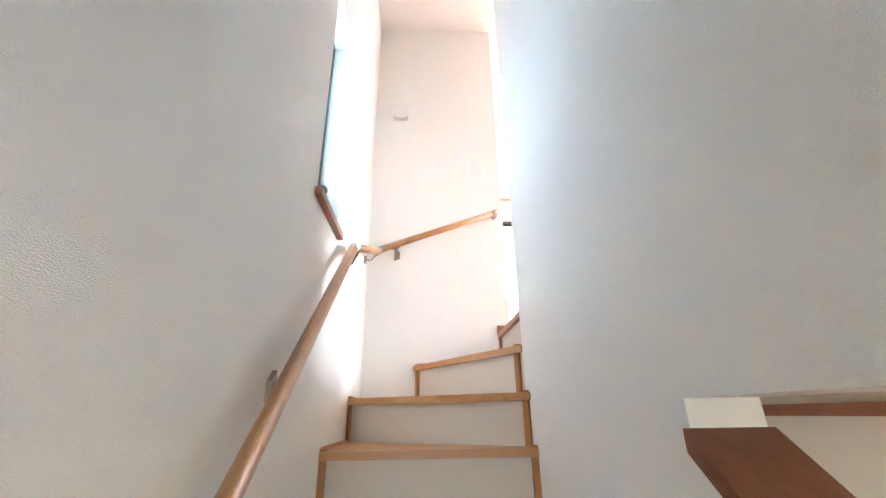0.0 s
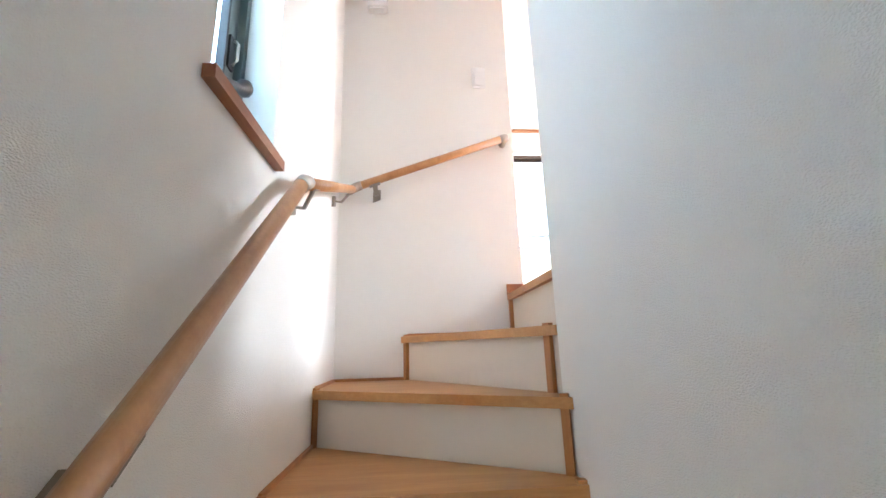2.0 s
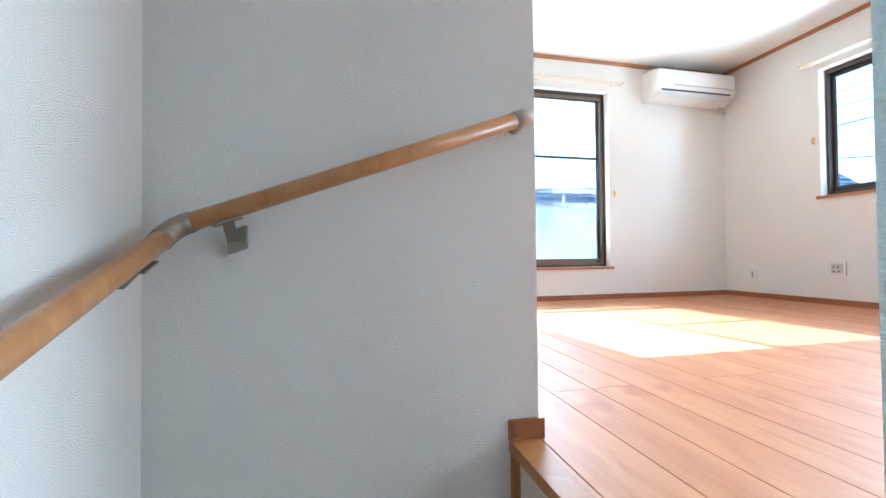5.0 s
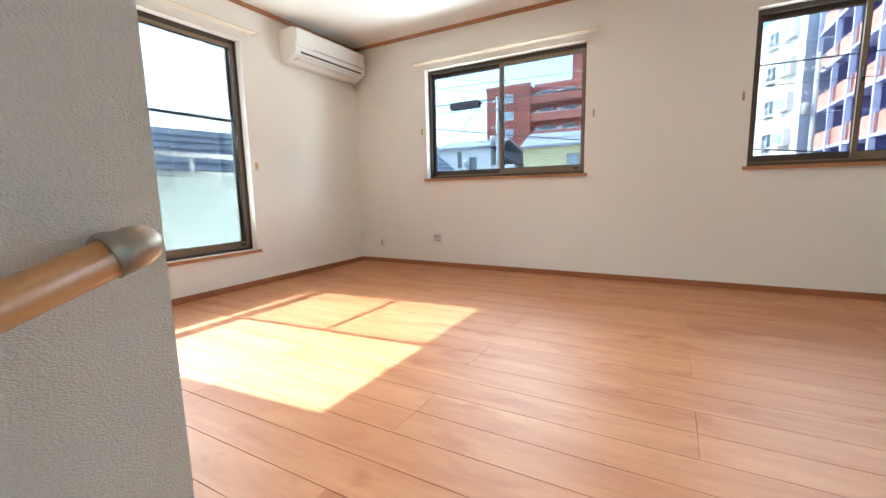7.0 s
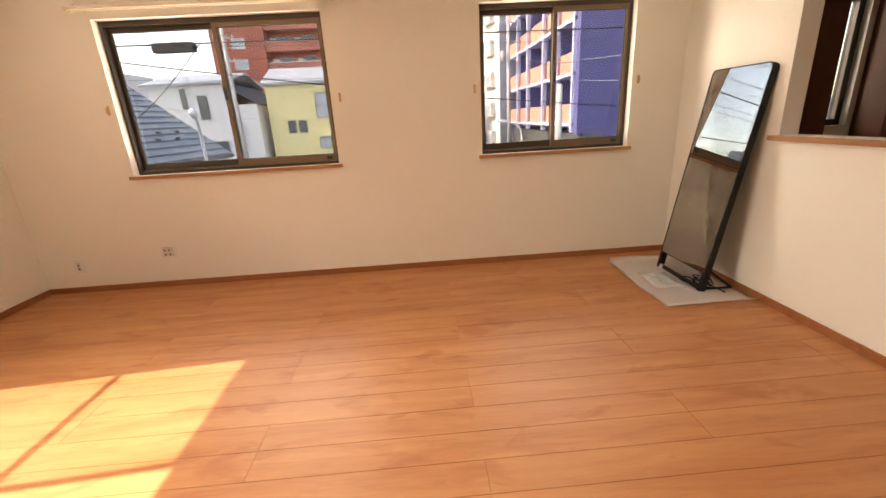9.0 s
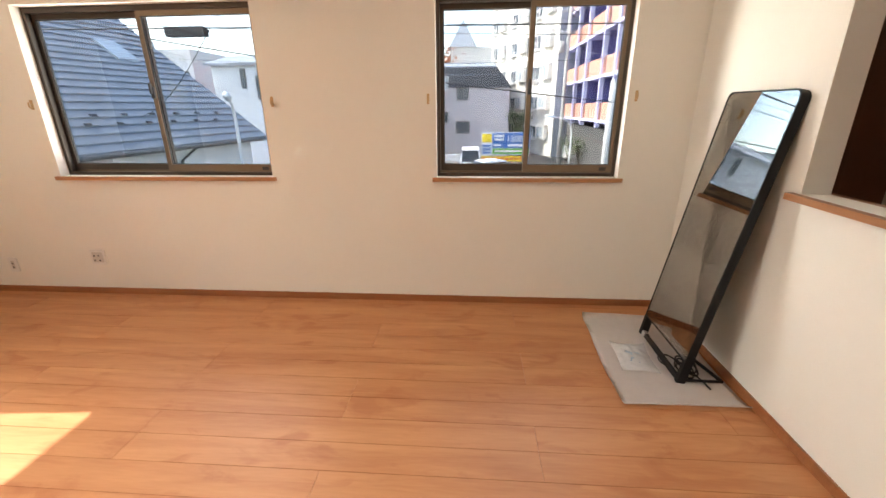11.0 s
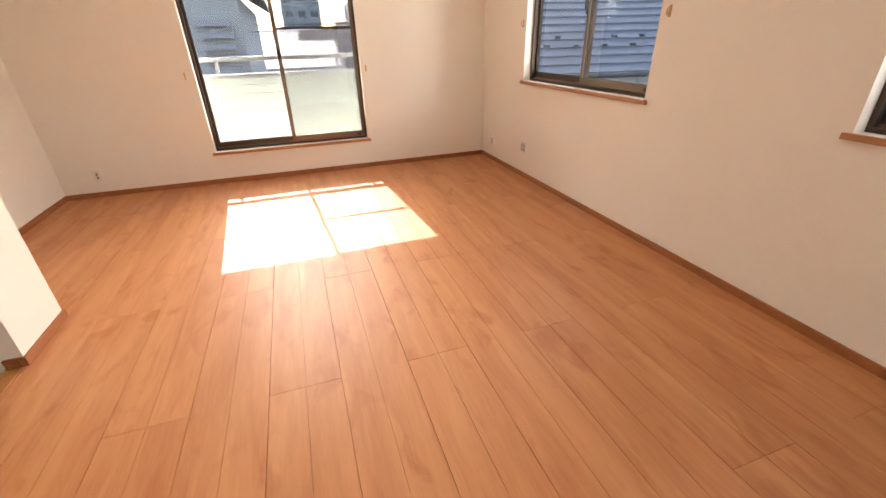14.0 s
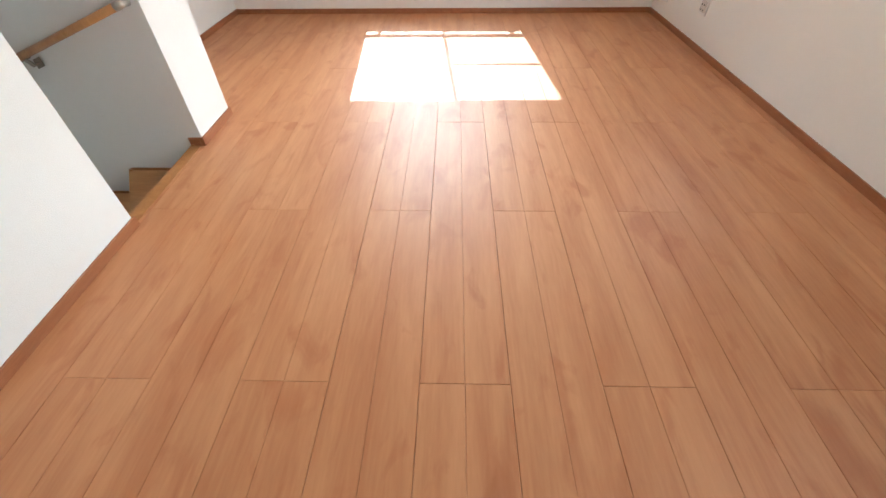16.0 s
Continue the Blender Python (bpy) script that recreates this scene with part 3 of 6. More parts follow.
# ---------- windows ----------
def sliding_window(name, w, h, at, turn, label, screen=False):
    """A two-sash sliding window in local axes: x along the wall, y outward, z up from the sill."""
    win = thing(name, label, "window", *at, kind="structure")
    win.rotation_euler = (0, 0, radians(turn))
    f, d0, d1 = 0.022, 0.072, 0.150
    bm = bmesh.new()
    for b in ((0, f, d0, d1, 0, h), (w - f, w, d0, d1, 0, h), (f, w - f, d0, d1, h - f - 0.012, h), (f, w - f, d0, d1, 0, f)):
        box(bm, *b)
    part("window_frame", bm, M_BRONZE, win, bevel=0.003)
    bm = bmesh.new()
    box(bm, f, w - f, d0 + 0.03, d0 + 0.034, f, f + 0.012)
    part("track", bm, M_BRONZE2, win)
    # wooden sill board with a lip that runs past the opening
    bm = bmesh.new()
    box(bm, -0.028, w + 0.028, -0.022, -0.001, -0.026, 0.0)
    box(bm, 0.001, w - 0.001, -0.002, d0, -0.024, -0.001)
    part("window_sill", bm, M_TRIMX, win, bevel=0.003)
    half, s = w / 2, 0.028
    for k, (a, b, y) in enumerate(((f - 0.006, half + s * 0.55, d0 + 0.042), (half - s * 0.55, w - f + 0.006, d0 + 0.008))):
        z0, z1 = f + 0.004, h - f - 0.008
        bm = bmesh.new()
        for q in ((a, a + s, y, y + 0.028, z0, z1), (b - s, b, y, y + 0.028, z0, z1), (a + s, b - s, y, y + 0.028, z1 - 0.036, z1), (a + s, b - s, y, y + 0.028, z0, z0 + 0.050)):
            box(bm, *q)
        sash = part("sash", bm, M_BRONZE2 if k else M_BRONZE, win, bevel=0.0025)
        bm = bmesh.new()
        box(bm, a + s - 0.004, b - s + 0.004, y + 0.0125, y + 0.0165, z0 + 0.046, z1 - 0.032)
        pane = part("pane", bm, M_GLASS, sash, "window pane with a dimming tint")
        pane.visible_shadow = False
        bm = bmesh.new()
        g = 0.005
        for q in ((a + s, a + s + g, y + 0.009, y + 0.020, z0 + 0.05, z1 - 0.036), (b - s - g, b - s, y + 0.009, y + 0.020, z0 + 0.05, z1 - 0.036),
                  (a + s + g, b - s - g, y + 0.009, y + 0.020, z0 + 0.05, z0 + 0.05 + g), (a + s + g, b - s - g, y + 0.009, y + 0.020, z1 - 0.036 - g, z1 - 0.036)):
            box(bm, *q)
        part("gasket", bm, M_GASKET, sash)
        if k:
            bm = bmesh.new()
            box(bm, a + 0.004, a + 0.026, y - 0.016, y + 0.002, h * 0.48, h * 0.48 + 0.075)
            box(bm, a + 0.008, a + 0.020, y - 0.034, y - 0.014, h * 0.48 + 0.03, h * 0.48 + 0.095)
            part("crescent_latch", bm, M_DARKP, sash, "dark crescent latch", bevel=0.003)
            bm = bmesh.new()
            box(bm, b - 0.09, b - 0.045, y - 0.004, y + 0.001, z0 + 0.012, z0 + 0.036)
            part("latch_plate", bm, M_DARKP, sash)
    if screen:
        a, b, y = half - 0.02, w - f + 0.004, d1 + 0.004
        bm = bmesh.new()
        for q in ((a, a + 0.026, y, y + 0.018, 0.02, h - 0.02), (b - 0.026, b, y, y + 0.018, 0.02, h - 0.02), (a + 0.026, b - 0.026, y, y + 0.018, 0.02, 0.06),
                  (a + 0.026, b - 0.026, y, y + 0.018, h - 0.05, h - 0.02), (a + 0.026, b - 0.026, y, y + 0.018, h * 0.628, h * 0.628 + 0.022)):
            box(bm, *q)
        scr = part("insect_screen", bm, M_BRONZE2, win, "bronze framed insect screen")
        bm = bmesh.new()
        box(bm, a + 0.02, b - 0.02, y + 0.008, y + 0.0095, 0.05, h - 0.04)
        part("net", bm, M_NET, scr, "fine dark insect net")
    return win


sliding_window("window_1", W1[1] - W1[0], W1[3] - W1[2], (XE, W1[1], W1[2]), -90, "bronze aluminium sliding window with wooden sill")
sliding_window("window_2", W2[1] - W2[0], W2[3] - W2[2], (XE, W2[1], W2[2]), -90, "narrower bronze aluminium sliding window with wooden sill")
sliding_window("window_balcony", WB[1] - WB[0], WB[3] - WB[2], (WB[0], YN, WB[2]), 0, "tall bronze sliding balcony window with insect screen", True)

# stair window: frosted casement in a green-grey frame
sw0, sw1, sz0, sz1 = WST
cw = thing("window_stair", "narrow frosted casement window with a wooden sill over the stair", "window", XW, sw0, sz0, kind="structure")
lw, lh = sw1 - sw0, sz1 - sz0
M_CASE = mat("casement_frame", (0.16, 0.19, 0.18), 0.42, 0.5, vary=0.05, scale=8)
bm = bmesh.new()
for q in ((-0.15, -0.085, 0, 0.020, 0, lh), (-0.15, -0.085, lw - 0.020, lw, 0, lh), (-0.15, -0.085, 0.02, lw - 0.02, 0, 0.02), (-0.15, -0.085, 0.02, lw - 0.02, lh - 0.02, lh)):
    box(bm, *q)
part("window_frame", bm, M_CASE, cw, bevel=0.003)
bm = bmesh.new()
for q in ((-0.14, -0.105, 0.021, 0.062, 0.021, lh - 0.021), (-0.14, -0.105, lw - 0.075, lw - 0.021, 0.021, lh - 0.021), (-0.14, -0.105, 0.062, lw - 0.075, 0.021, 0.06), (-0.14, -0.105, 0.062, lw - 0.075, lh - 0.06, lh - 0.021)):
    box(bm, *q)
case = part("sash", bm, M_CASE, cw, "green-grey metal casement sash", bevel=0.003)
bm = bmesh.new()
box(bm, -0.125, -0.120, 0.06, lw - 0.072, 0.058, lh - 0.058)
part("pane", bm, M_FROST, case, "frosted white glass pane")
bm = bmesh.new()
for q in ((-0.128, -0.100, lw - 0.083, lw - 0.0755, 0.06, lh - 0.06), (-0.128, -0.100, 0.0625, 0.069, 0.06, lh - 0.06), (-0.128, -0.100, 0.069, lw - 0.083, 0.06, 0.066)):
    box(bm, *q)
part("gasket", bm, M_GASKET, case)
bm = bmesh.new()
box(bm, -0.1049, -0.099, lw - 0.062, lw - 0.036, 0.215, 0.305)
part("latch_plate", bm, M_DARKP, case, "dark recessed latch plate", bevel=0.002)
bm = bmesh.new()
tube(bm, [(-0.095, lw - 0.049, 0.225), (-0.085, lw - 0.049, 0.24), (-0.085, lw - 0.049, 0.285), (-0.095, lw - 0.049, 0.295)], 0.004, 8)
part("pull", bm, M_STEEL, case)
bm = bmesh.new()
tube(bm, [(-0.098, 0.03, 0.07), (-0.075, 0.10, 0.09), (-0.062, lw - 0.10, 0.135), (-0.060, lw - 0.082, 0.140), (-0.058, lw - 0.066, 0.150), (-0.057, lw - 0.058, 0.155)], [0.011, 0.009, 0.009, 0.011, 0.020, 0.022], 14)
part("opening_handle", bm, mat("grey_handle", (0.055, 0.052, 0.05), 0.4, 0.4), cw, "dark grey trumpet-shaped opening handle")
bm = bmesh.new()
box(bm, 0.001, 0.024, -0.028, lw + 0.022, -0.026, 0.0)
box(bm, -0.09, 0.002, 0.001, lw - 0.001, -0.024, -0.001)
part("window_sill", bm, M_TRIM, cw, bevel=0.003)

# ---------- room fittings ----------
def plate(name, x, y, z, face, w, h, label, kind):
    """A wall outlet: plate, raised socket piece and slots. face: 'e' on the east wall, 'n' on the north wall."""
    t = thing(name, label, "outlet", x, y, z)
    t.rotation_euler = (0, 0, radians(-90 if face == "e" else 0))
    bm = bmesh.new()
    box(bm, -w / 2, w / 2, -0.012, 0, -h / 2, h / 2)
    part("plate", bm, M_PLASTIC, t, bevel=0.0025)
    bm = bmesh.new()
    if kind == "double":
        box(bm, -0.042, 0.042, -0.017, -0.005, -0.042, 0.040)
    else:
        box(bm, -0.013, 0.013, -0.015, -0.005, -0.035, 0.035)
    part("socket", bm, mat("socket_plastic", (0.60, 0.57, 0.52), 0.4, vary=0.02), t, "greyer socket insert", bevel=0.0015)
    spots = ((-0.026, -0.026), (0.014, -0.026), (-0.026, 0.012), (0.010, 0.012)) if kind == "double" else ((0, 0.012), (0, -0.018))
    for sx, sz in spots:
        bm = bmesh.new()
        d = 0.0178 if kind == "double" else 0.0158
        box(bm, sx - 0.006, sx + 0.006, -d, -0.011, sz - 0.006, sz + 0.006)
        part("slot", bm, M_DARKP, t)
    return t


plate("wall_outlet", XE, 3.187, 0.305, "e", 0.120, 0.120, "white double wall outlet above the baseboard", "double")
plate("antenna_outlet", XE, 3.935, 0.225, "e", 0.070, 0.120, "small white antenna outlet near the corner", "single")
plate("wall_outlet", -0.315, YN, 0.207, "n", 0.070, 0.120, "white wall outlet beside the balcony window", "single")


def tassel_hook(x, y, z, face):
    t = thing("curtain_tieback_hook", "small cream curtain tieback hook on the wall", "curtain hook", x, y, z, "curtain tieback hooks")
    t.rotation_euler = (0, 0, radians(-90 if face == "e" else 0))
    bm = bmesh.new()
    box(bm, -0.008, 0.008, -0.006, 0, -0.032, 0.032)
    part("base", bm, M_HOOK, t, bevel=0.0025)
    bm = bmesh.new()
    tube(bm, [(0, -0.004, -0.018), (0, -0.016, -0.022), (0, -0.024, -0.012), (0, -0.024, 0.008), (0, -0.021, 0.018)], [0.005, 0.005, 0.005, 0.0045, 0.004], 8)
    part("hook", bm, M_HOOK, t)


for y, z in ((3.349, 1.432), (1.614, 1.438), (0.565, 1.446), (-0.750, 1.452)):
    tassel_hook(XE, y, z, "e")
for x in (0.683, 2.412):
    tassel_hook(x, YN, 1.06, "n")


def curtain_rail(x, y, z, turn, length, label):
    """A slim double curtain rail with brackets, end caps and runners; local x along the wall, y out into the room (negative)."""
    t = thing("curtain_rail", label, "curtain rail", x, y, z, "curtain rails")
    t.rotation_euler = (0, 0, radians(turn))
    for d in (-0.055, -0.095):
        bm = bmesh.new()
        box(bm, 0, length, d - 0.006, d + 0.006, -0.007, 0.007)
        part("rail", bm, M_CREAM, t, bevel=0.003)
        for u in (0.0, length):
            bm = bmesh.new()
            box(bm, u - 0.012, u + 0.012, d - 0.011, d + 0.011, -0.014, 0.012)
            part("end_cap", bm, M_CREAM, t, bevel=0.004)
    for u in (0.06, length / 2, length - 0.06):
        bm = bmesh.new()
        box(bm, u - 0.012, u + 0.012, -0.004, 0, -0.006, 0.034)
        box(bm, u - 0.010, u + 0.010, -0.105, -0.003, 0.0095, 0.014)
        part("bracket", bm, M_CREAM, t)
    for k in range(7):
        u = length - 0.05 - 0.016 * k
        bm = bmesh.new()
        tube(bm, [(u, -0.055, -0.009), (u, -0.055, -0.020), (u + 0.004, -0.055, -0.027)], 0.0022, 6)
        part("runner", bm, M_PLASTIC, t)


curtain_rail(XE, 3.375, 2.095, -90, 1.80, "cream double curtain rail above the window")
curtain_rail(XE, 0.60, 2.105, -90, 1.38, "shorter cream double curtain rail above the window")
curtain_rail(0.66, YN, 2.165, 0, 1.80, "cream double curtain rail above the balcony window")

# air conditioner
ac = thing("air_conditioner", "white wall-mounted air conditioner in the room corner", "air conditioner", 2.765, YN, 2.02)
aw, ah, ad = 0.955, 0.285, 0.215
prof = [(-0.001, 0.0), (-0.001, ah), (-ad + 0.03, ah), (-ad, ah - 0.03), (-ad, 0.085), (-ad + 0.02, 0.055), (-0.085, 0.0)]
bm = bmesh.new()
lo, hi = [bm.verts.new((0, y, z)) for y, z in prof], [bm.verts.new((aw, y, z)) for y, z in prof]
bm.faces.new(lo)
bm.faces.new(hi[::-1])
for i in range(len(prof)):
    j = (i + 1) % len(prof)
    bm.faces.new((lo[i], lo[j], hi[j], hi[i]))
part("body", bm, M_PLASTIC, ac, "matt white plastic housing", bevel=0.008, seg=3)
bm = bmesh.new()
box(bm, 0.012, aw - 0.012, -ad - 0.010, -ad + 0.004, 0.118, ah - 0.012)
part("front_panel", bm, M_PLASTIC, ac, bevel=0.006)
bm = bmesh.new()
box(bm, 0.20, aw - 0.03, -ad - 0.0125, -ad - 0.004, 0.122, 0.130)
part("trim_line", bm, mat("grey_trim", (0.35, 0.35, 0.34), 0.4), ac, "grey trim line")
bm = bmesh.new()
box(bm, 0.06, aw - 0.06, -ad - 0.001, -ad + 0.03, 0.068, 0.080)
part("air_slot", bm, M_DARKP, ac, "dark air slot")
bm = bmesh.new()
box(bm, 0.05, aw - 0.05, -ad + 0.012, -0.09, 0.018, 0.026, Matrix.Identity(4))
part("louver", bm, M_PLASTIC, ac, bevel=0.003)
for k in range(14):
    bm = bmesh.new()
    box(bm, 0.04 + k * 0.063, 0.09 + k * 0.063, -ad + 0.05, -0.03, ah - 0.001, ah + 0.004)
    part("grille", bm, M_DARKP, ac)
bm = bmesh.new()
tube(bm, [(aw - 0.04, -0.06, 0.012), (aw - 0.02, -0.06, -0.02), (aw + 0.01, -0.045, -0.045), (aw + 0.03, -0.03, -0.05), (aw + 0.065, -0.03, -0.05)], 0.010, 10)
part("drain_pipe", bm, M_CREAM, ac, "cream wrapped refrigerant pipe")

# kitchen hatch counter and what shows behind it
bm = bmesh.new()
box(bm, 0.86, 2.835, YS - 0.16, YS + 0.035, 1.006, 1.034)
structure(part("hatch_counter_trim", bm, M_COUNTER, bevel=0.004), "brown wooden counter board of the kitchen hatch", "counter")
hood = thing("range_hood", "dark metal range hood above the kitchen hatch", "range hood", 2.35, -1.75, 1.80)
bm = bmesh.new()
box(bm, -0.35, 0.30, -0.3, 0.3, 0.0, 0.09)
part("canopy", bm, M_BLACK, hood, bevel=0.006)
bm = bmesh.new()
box(bm, -0.2, 0.2, -0.2, 0.2, 0.091, 0.60)
part("duct", bm, M_BLACK, hood, bevel=0.004)
kc = thing("kitchen_cupboard", "tall brown kitchen cupboard behind the hatch", "cupboard", 2.5, -3.28, 0)
bm = bmesh.new()
box(bm, -1.1, 1.2, 0.0, 0.45, 0.0, 2.1)
part("body", bm, M_BROWNP, kc, bevel=0.004)
for k in range(3):
    bm = bmesh.new()
    box(bm, -1.09 + 0.766 * k, -1.09 + 0.766 * k + 0.755, 0.451, 0.47, 0.08, 2.08)
    dr_ = part("door", bm, M_BROWNP, kc, bevel=0.003)
    bm = bmesh.new()
    tube(bm, [(-1.04 + 0.766 * k, 0.50, 0.95), (-1.04 + 0.766 * k, 0.50, 1.15)], 0.006, 8)
    part("handle", bm, M_STEEL, dr_)
for yy, d, ww, hh, lab in ((-3.27, 0.25, 0.62, 2.2, "tall brown kitchen cabinet in the corner"), (-2.20, 0.20, 0.50, 2.1, "brown kitchen cabinet beside the window")):
    tc_ = thing("tall_cabinet", lab, "cabinet", XE - 0.001, yy, 0)
    bm = bmesh.new()
    box(bm, -d, 0, 0, ww, 0, hh)
    part("body", bm, M_BROWNP, tc_, bevel=0.004)
    bm = bmesh.new()
    box(bm, -d - 0.02, -d - 0.001, 0.005, ww - 0.005, 0.08, hh - 0.01)
    part("door", bm, M_BROWNP, tc_, bevel=0.003)
kw = thing("window_kitchen", "narrow bronze kitchen window", "window", XE, -2.24, 1.0, kind="structure")
bm = bmesh.new()
for q in ((0.06, 0.12, -0.36, -0.31, 0, 1.0), (0.06, 0.12, -0.19, -0.14, 0, 1.0), (0.06, 0.12, -0.05, 0, 0, 1.0), (0.06, 0.12, -0.31, -0.05, 0, 0.05), (0.06, 0.12, -0.31, -0.05, 0.95, 1.0)):
    box(bm, *q)
part("window_frame", bm, M_BRONZE, kw)
bm = bmesh.new()
box(bm, 0.09, 0.094, -0.31, -0.05, 0.05, 0.95)
part("pane", bm, M_GLASS, kw, "pane with a dimming tint").visible_shadow = False

# ---------- standing mirror, foam sheet, bag ----------
mt = thing("foam_sheet", "translucent white packing foam sheet on the floor", "packing sheet", 2.655, -1.10, ZF)
bm = bmesh.new()
nx, ny = 30, 20
grid = {}
for i in range(nx + 1):
    for j in range(ny + 1):
        u, v = i / nx, j / ny
        x, y = 0.96 * u + 0.03 * (v - 0.5) * (u - 0.5), 0.60 * v + 0.012 * math.sin(5 * u)
        e = max(0, (u - 0.93) / 0.07) if u > 0.5 else max(0, (0.07 - u) / 0.07)
        zz = 0.006 + 0.004 * (noise.noise((u * 6, v * 5, 1.3)) + 0.6) * min(1, v * 4) + 0.035 * e * e * (0.6 + 0.4 * v)
        grid[i, j] = bm.verts.new((x - math.copysign(0.025, u - 0.5) * e * e, y, zz))
for i in range(nx):
    for j in range(ny):
        bm.faces.new((grid[i, j], grid[i + 1, j], grid[i + 1, j + 1], grid[i, j + 1])).smooth = True
bmesh.ops.solidify(bm, geom=bm.faces[:], thickness=0.0018)
ob = part("foam", bm, M_FOAM, mt)

mr = thing("standing_mirror", "tall black-framed standing mirror leaning against the wall", "mirror", 3.135, -0.838, ZF + 0.012)
lean = math.atan2(1.095 - 0.838, 1.45)
ML = 1.475
rot = Matrix.Rotation(lean, 4, "X")
def lean_box(bm, *q):
    box(bm, *q, m=rot)


mw = 0.262
bm = bmesh.new()
pts = []
r = 0.035
for cx, cz, a0 in ((mw - r, ML - r, 0), (-mw + r, ML - r, 90)):
    for k in range(7):
        a = radians(a0 + 15 * k)
        pts.append((cx + r * math.cos(a), cz + r * math.sin(a)))
outer = [(mw, 0.125)] + pts + [(-mw, 0.125)]
inner = [(x * (mw - 0.007) / mw, 0.132 if z < 0.2 else z - 0.007) for x, z in outer]
vo = [[bm.verts.new(rot @ Vector((x, y, z))) for x, z in ring] for y in (0.012, -0.030) for ring in (outer, inner)]
for i in range(len(outer)):
    j = (i + 1) % len(outer)
    bm.faces.new((vo[0][i], vo[0][j], vo[1][j], vo[1][i]))
    bm.faces.new((vo[2][i], vo[2][j], vo[3][j], vo[3][i]))
    bm.faces.new((vo[0][i], vo[0][j], vo[2][j], vo[2][i]))
    bm.faces.new((vo[1][i], vo[1][j], vo[3][j], vo[3][i]))
part("frame", bm, M_BLACK, mr, "slim black metal frame")
bm = bmesh.new()
bm.faces.new([bm.verts.new(rot @ Vector((x, 0.0095, z))) for x, z in inner])
bmesh.ops.solidify(bm, geom=bm.faces[:], thickness=0.004)
part("glass", bm, M_MIRROR, mr, "silvered mirror glass")
bm = bmesh.new()
bm.faces.new([bm.verts.new(rot @ Vector((x, -0.010, z))) for x, z in inner])
bmesh.ops.solidify(bm, geom=bm.faces[:], thickness=0.003)
part("back_board", bm, M_BLACK, mr)
for sx in (-1, 1):
    bm = bmesh.new()
    x0, x1 = sorted((sx * mw, sx * (mw - 0.026)))
    lean_box(bm, x0, x1, -0.032, 0.014, 0.0, 0.126)
    part("leg", bm, M_BLACK, mr, bevel=0.003)
    # triangular back stay of thin bars
    bm = bmesh.new()
    xs = sx * (mw - 0.012)
    tube(bm, [(xs, -0.225, 0.008), (xs, -0.03, 0.16)], 0.009, 8)
    part("back_stay", bm, M_BLACK, mr)
    if sx < 0:
        bm = bmesh.new()
        tube(bm, [(xs, -0.225, 0.009), (xs, -0.002, 0.012)], 0.008, 8)
        part("foot_bar", bm, M_BLACK, mr)
bm = bmesh.new()
lean_box(bm, -mw + 0.026, mw - 0.026, -0.012, 0.010, 0.004, 0.028)
part("bottom_bar", bm, M_BLACK, mr, bevel=0.002)
bm = bmesh.new()
lean_box(bm, 0.192, 0.228, -0.014, 0.012, 0.002, 0.031)
part("corner_wrap", bm, M_BAG, mr, "clear wrapping left on the bar", bevel=0.006)

cable = thing("power_cable", "coiled black power cable under the mirror", "cable", 2.98, -0.92, ZF + 0.016)
bm = bmesh.new()
pts = []
for k in range(60):
    a = 2 * math.pi * k / 20
    pts.append((0.085 * math.cos(a) * (1 + 0.15 * math.sin(k * 0.3)), 0.035 * math.sin(a) + 0.01 * math.sin(k * 0.17), 0.006 + 0.0009 * k))
pts = [(-0.16, -0.05, 0.004), (-0.10, -0.045, 0.004)] + pts
tube(bm, pts, 0.0045, 7)
part("cord", bm, M_BLACK, cable)
bm = bmesh.new()
tube(bm, [(0.085 + 0.06 * math.cos(radians(a)), 0.06 + 0.045 * math.sin(radians(a)), 0.008) for a in range(200, 520, 16)], 0.0045, 7)
part("cord", bm, M_BLACK, cable)

bag = thing("parts_bag", "clear plastic bag of screws lying on the foam sheet", "plastic bag", 3.10, -0.685, ZF + 0.016)
bm = bmesh.new()
n = 14
g = {}
for side in (0, 1):
    for i in range(n + 1):
        for j in range(n + 1):
            u, v = i / n - 0.5, j / n - 0.5
            fat = max(0, (0.25 - u * u) * (0.25 - v * v)) * 16
            zz = 0.002 + (0.017 * fat ** 0.6 + 0.009 * noise.noise((u * 7, v * 7, 2.2)) * min(1, fat * 4)) * side
            g[side, i, j] = bm.verts.new((u * 0.27 * (1 + 0.5 * v * v) + 0.02 * v, v * 0.185 * (1 + 0.45 * u * u) - 0.02 * u, zz + 0.03 * max(0, abs(u) + abs(v) - 0.8) * side))
for i in range(n):
    for j in range(n):
        bm.faces.new((g[1, i, j], g[1, i + 1, j], g[1, i + 1, j + 1], g[1, i, j + 1])).smooth = True
        bm.faces.new((g[0, i, j], g[0, i, j + 1], g[0, i + 1, j + 1], g[0, i + 1, j]))
part("bag", bm, M_BAG, bag, "crinkled clear plastic film")
bm = bmesh.new()
bmesh.ops.create_icosphere(bm, subdivisions=3, radius=1.0)
for v in bm.verts:
    k = 1 + 0.35 * noise.noise(v.co * 2.1)
    v.co = Vector((0.072 * v.co.x * k - 0.02, 0.052 * v.co.y * k, 0.0115 + 0.0075 * v.co.z * k))
for f in bm.faces:
    f.smooth = True
part("contents", bm, M_PARTS, bag, "grey-blue packet of screws")

# ---------- balcony ----------
YP = 4.80
M_PANEL = mat("balcony_panel", (0.80, 0.84, 0.80), 0.5, vary=0.03, scale=3)
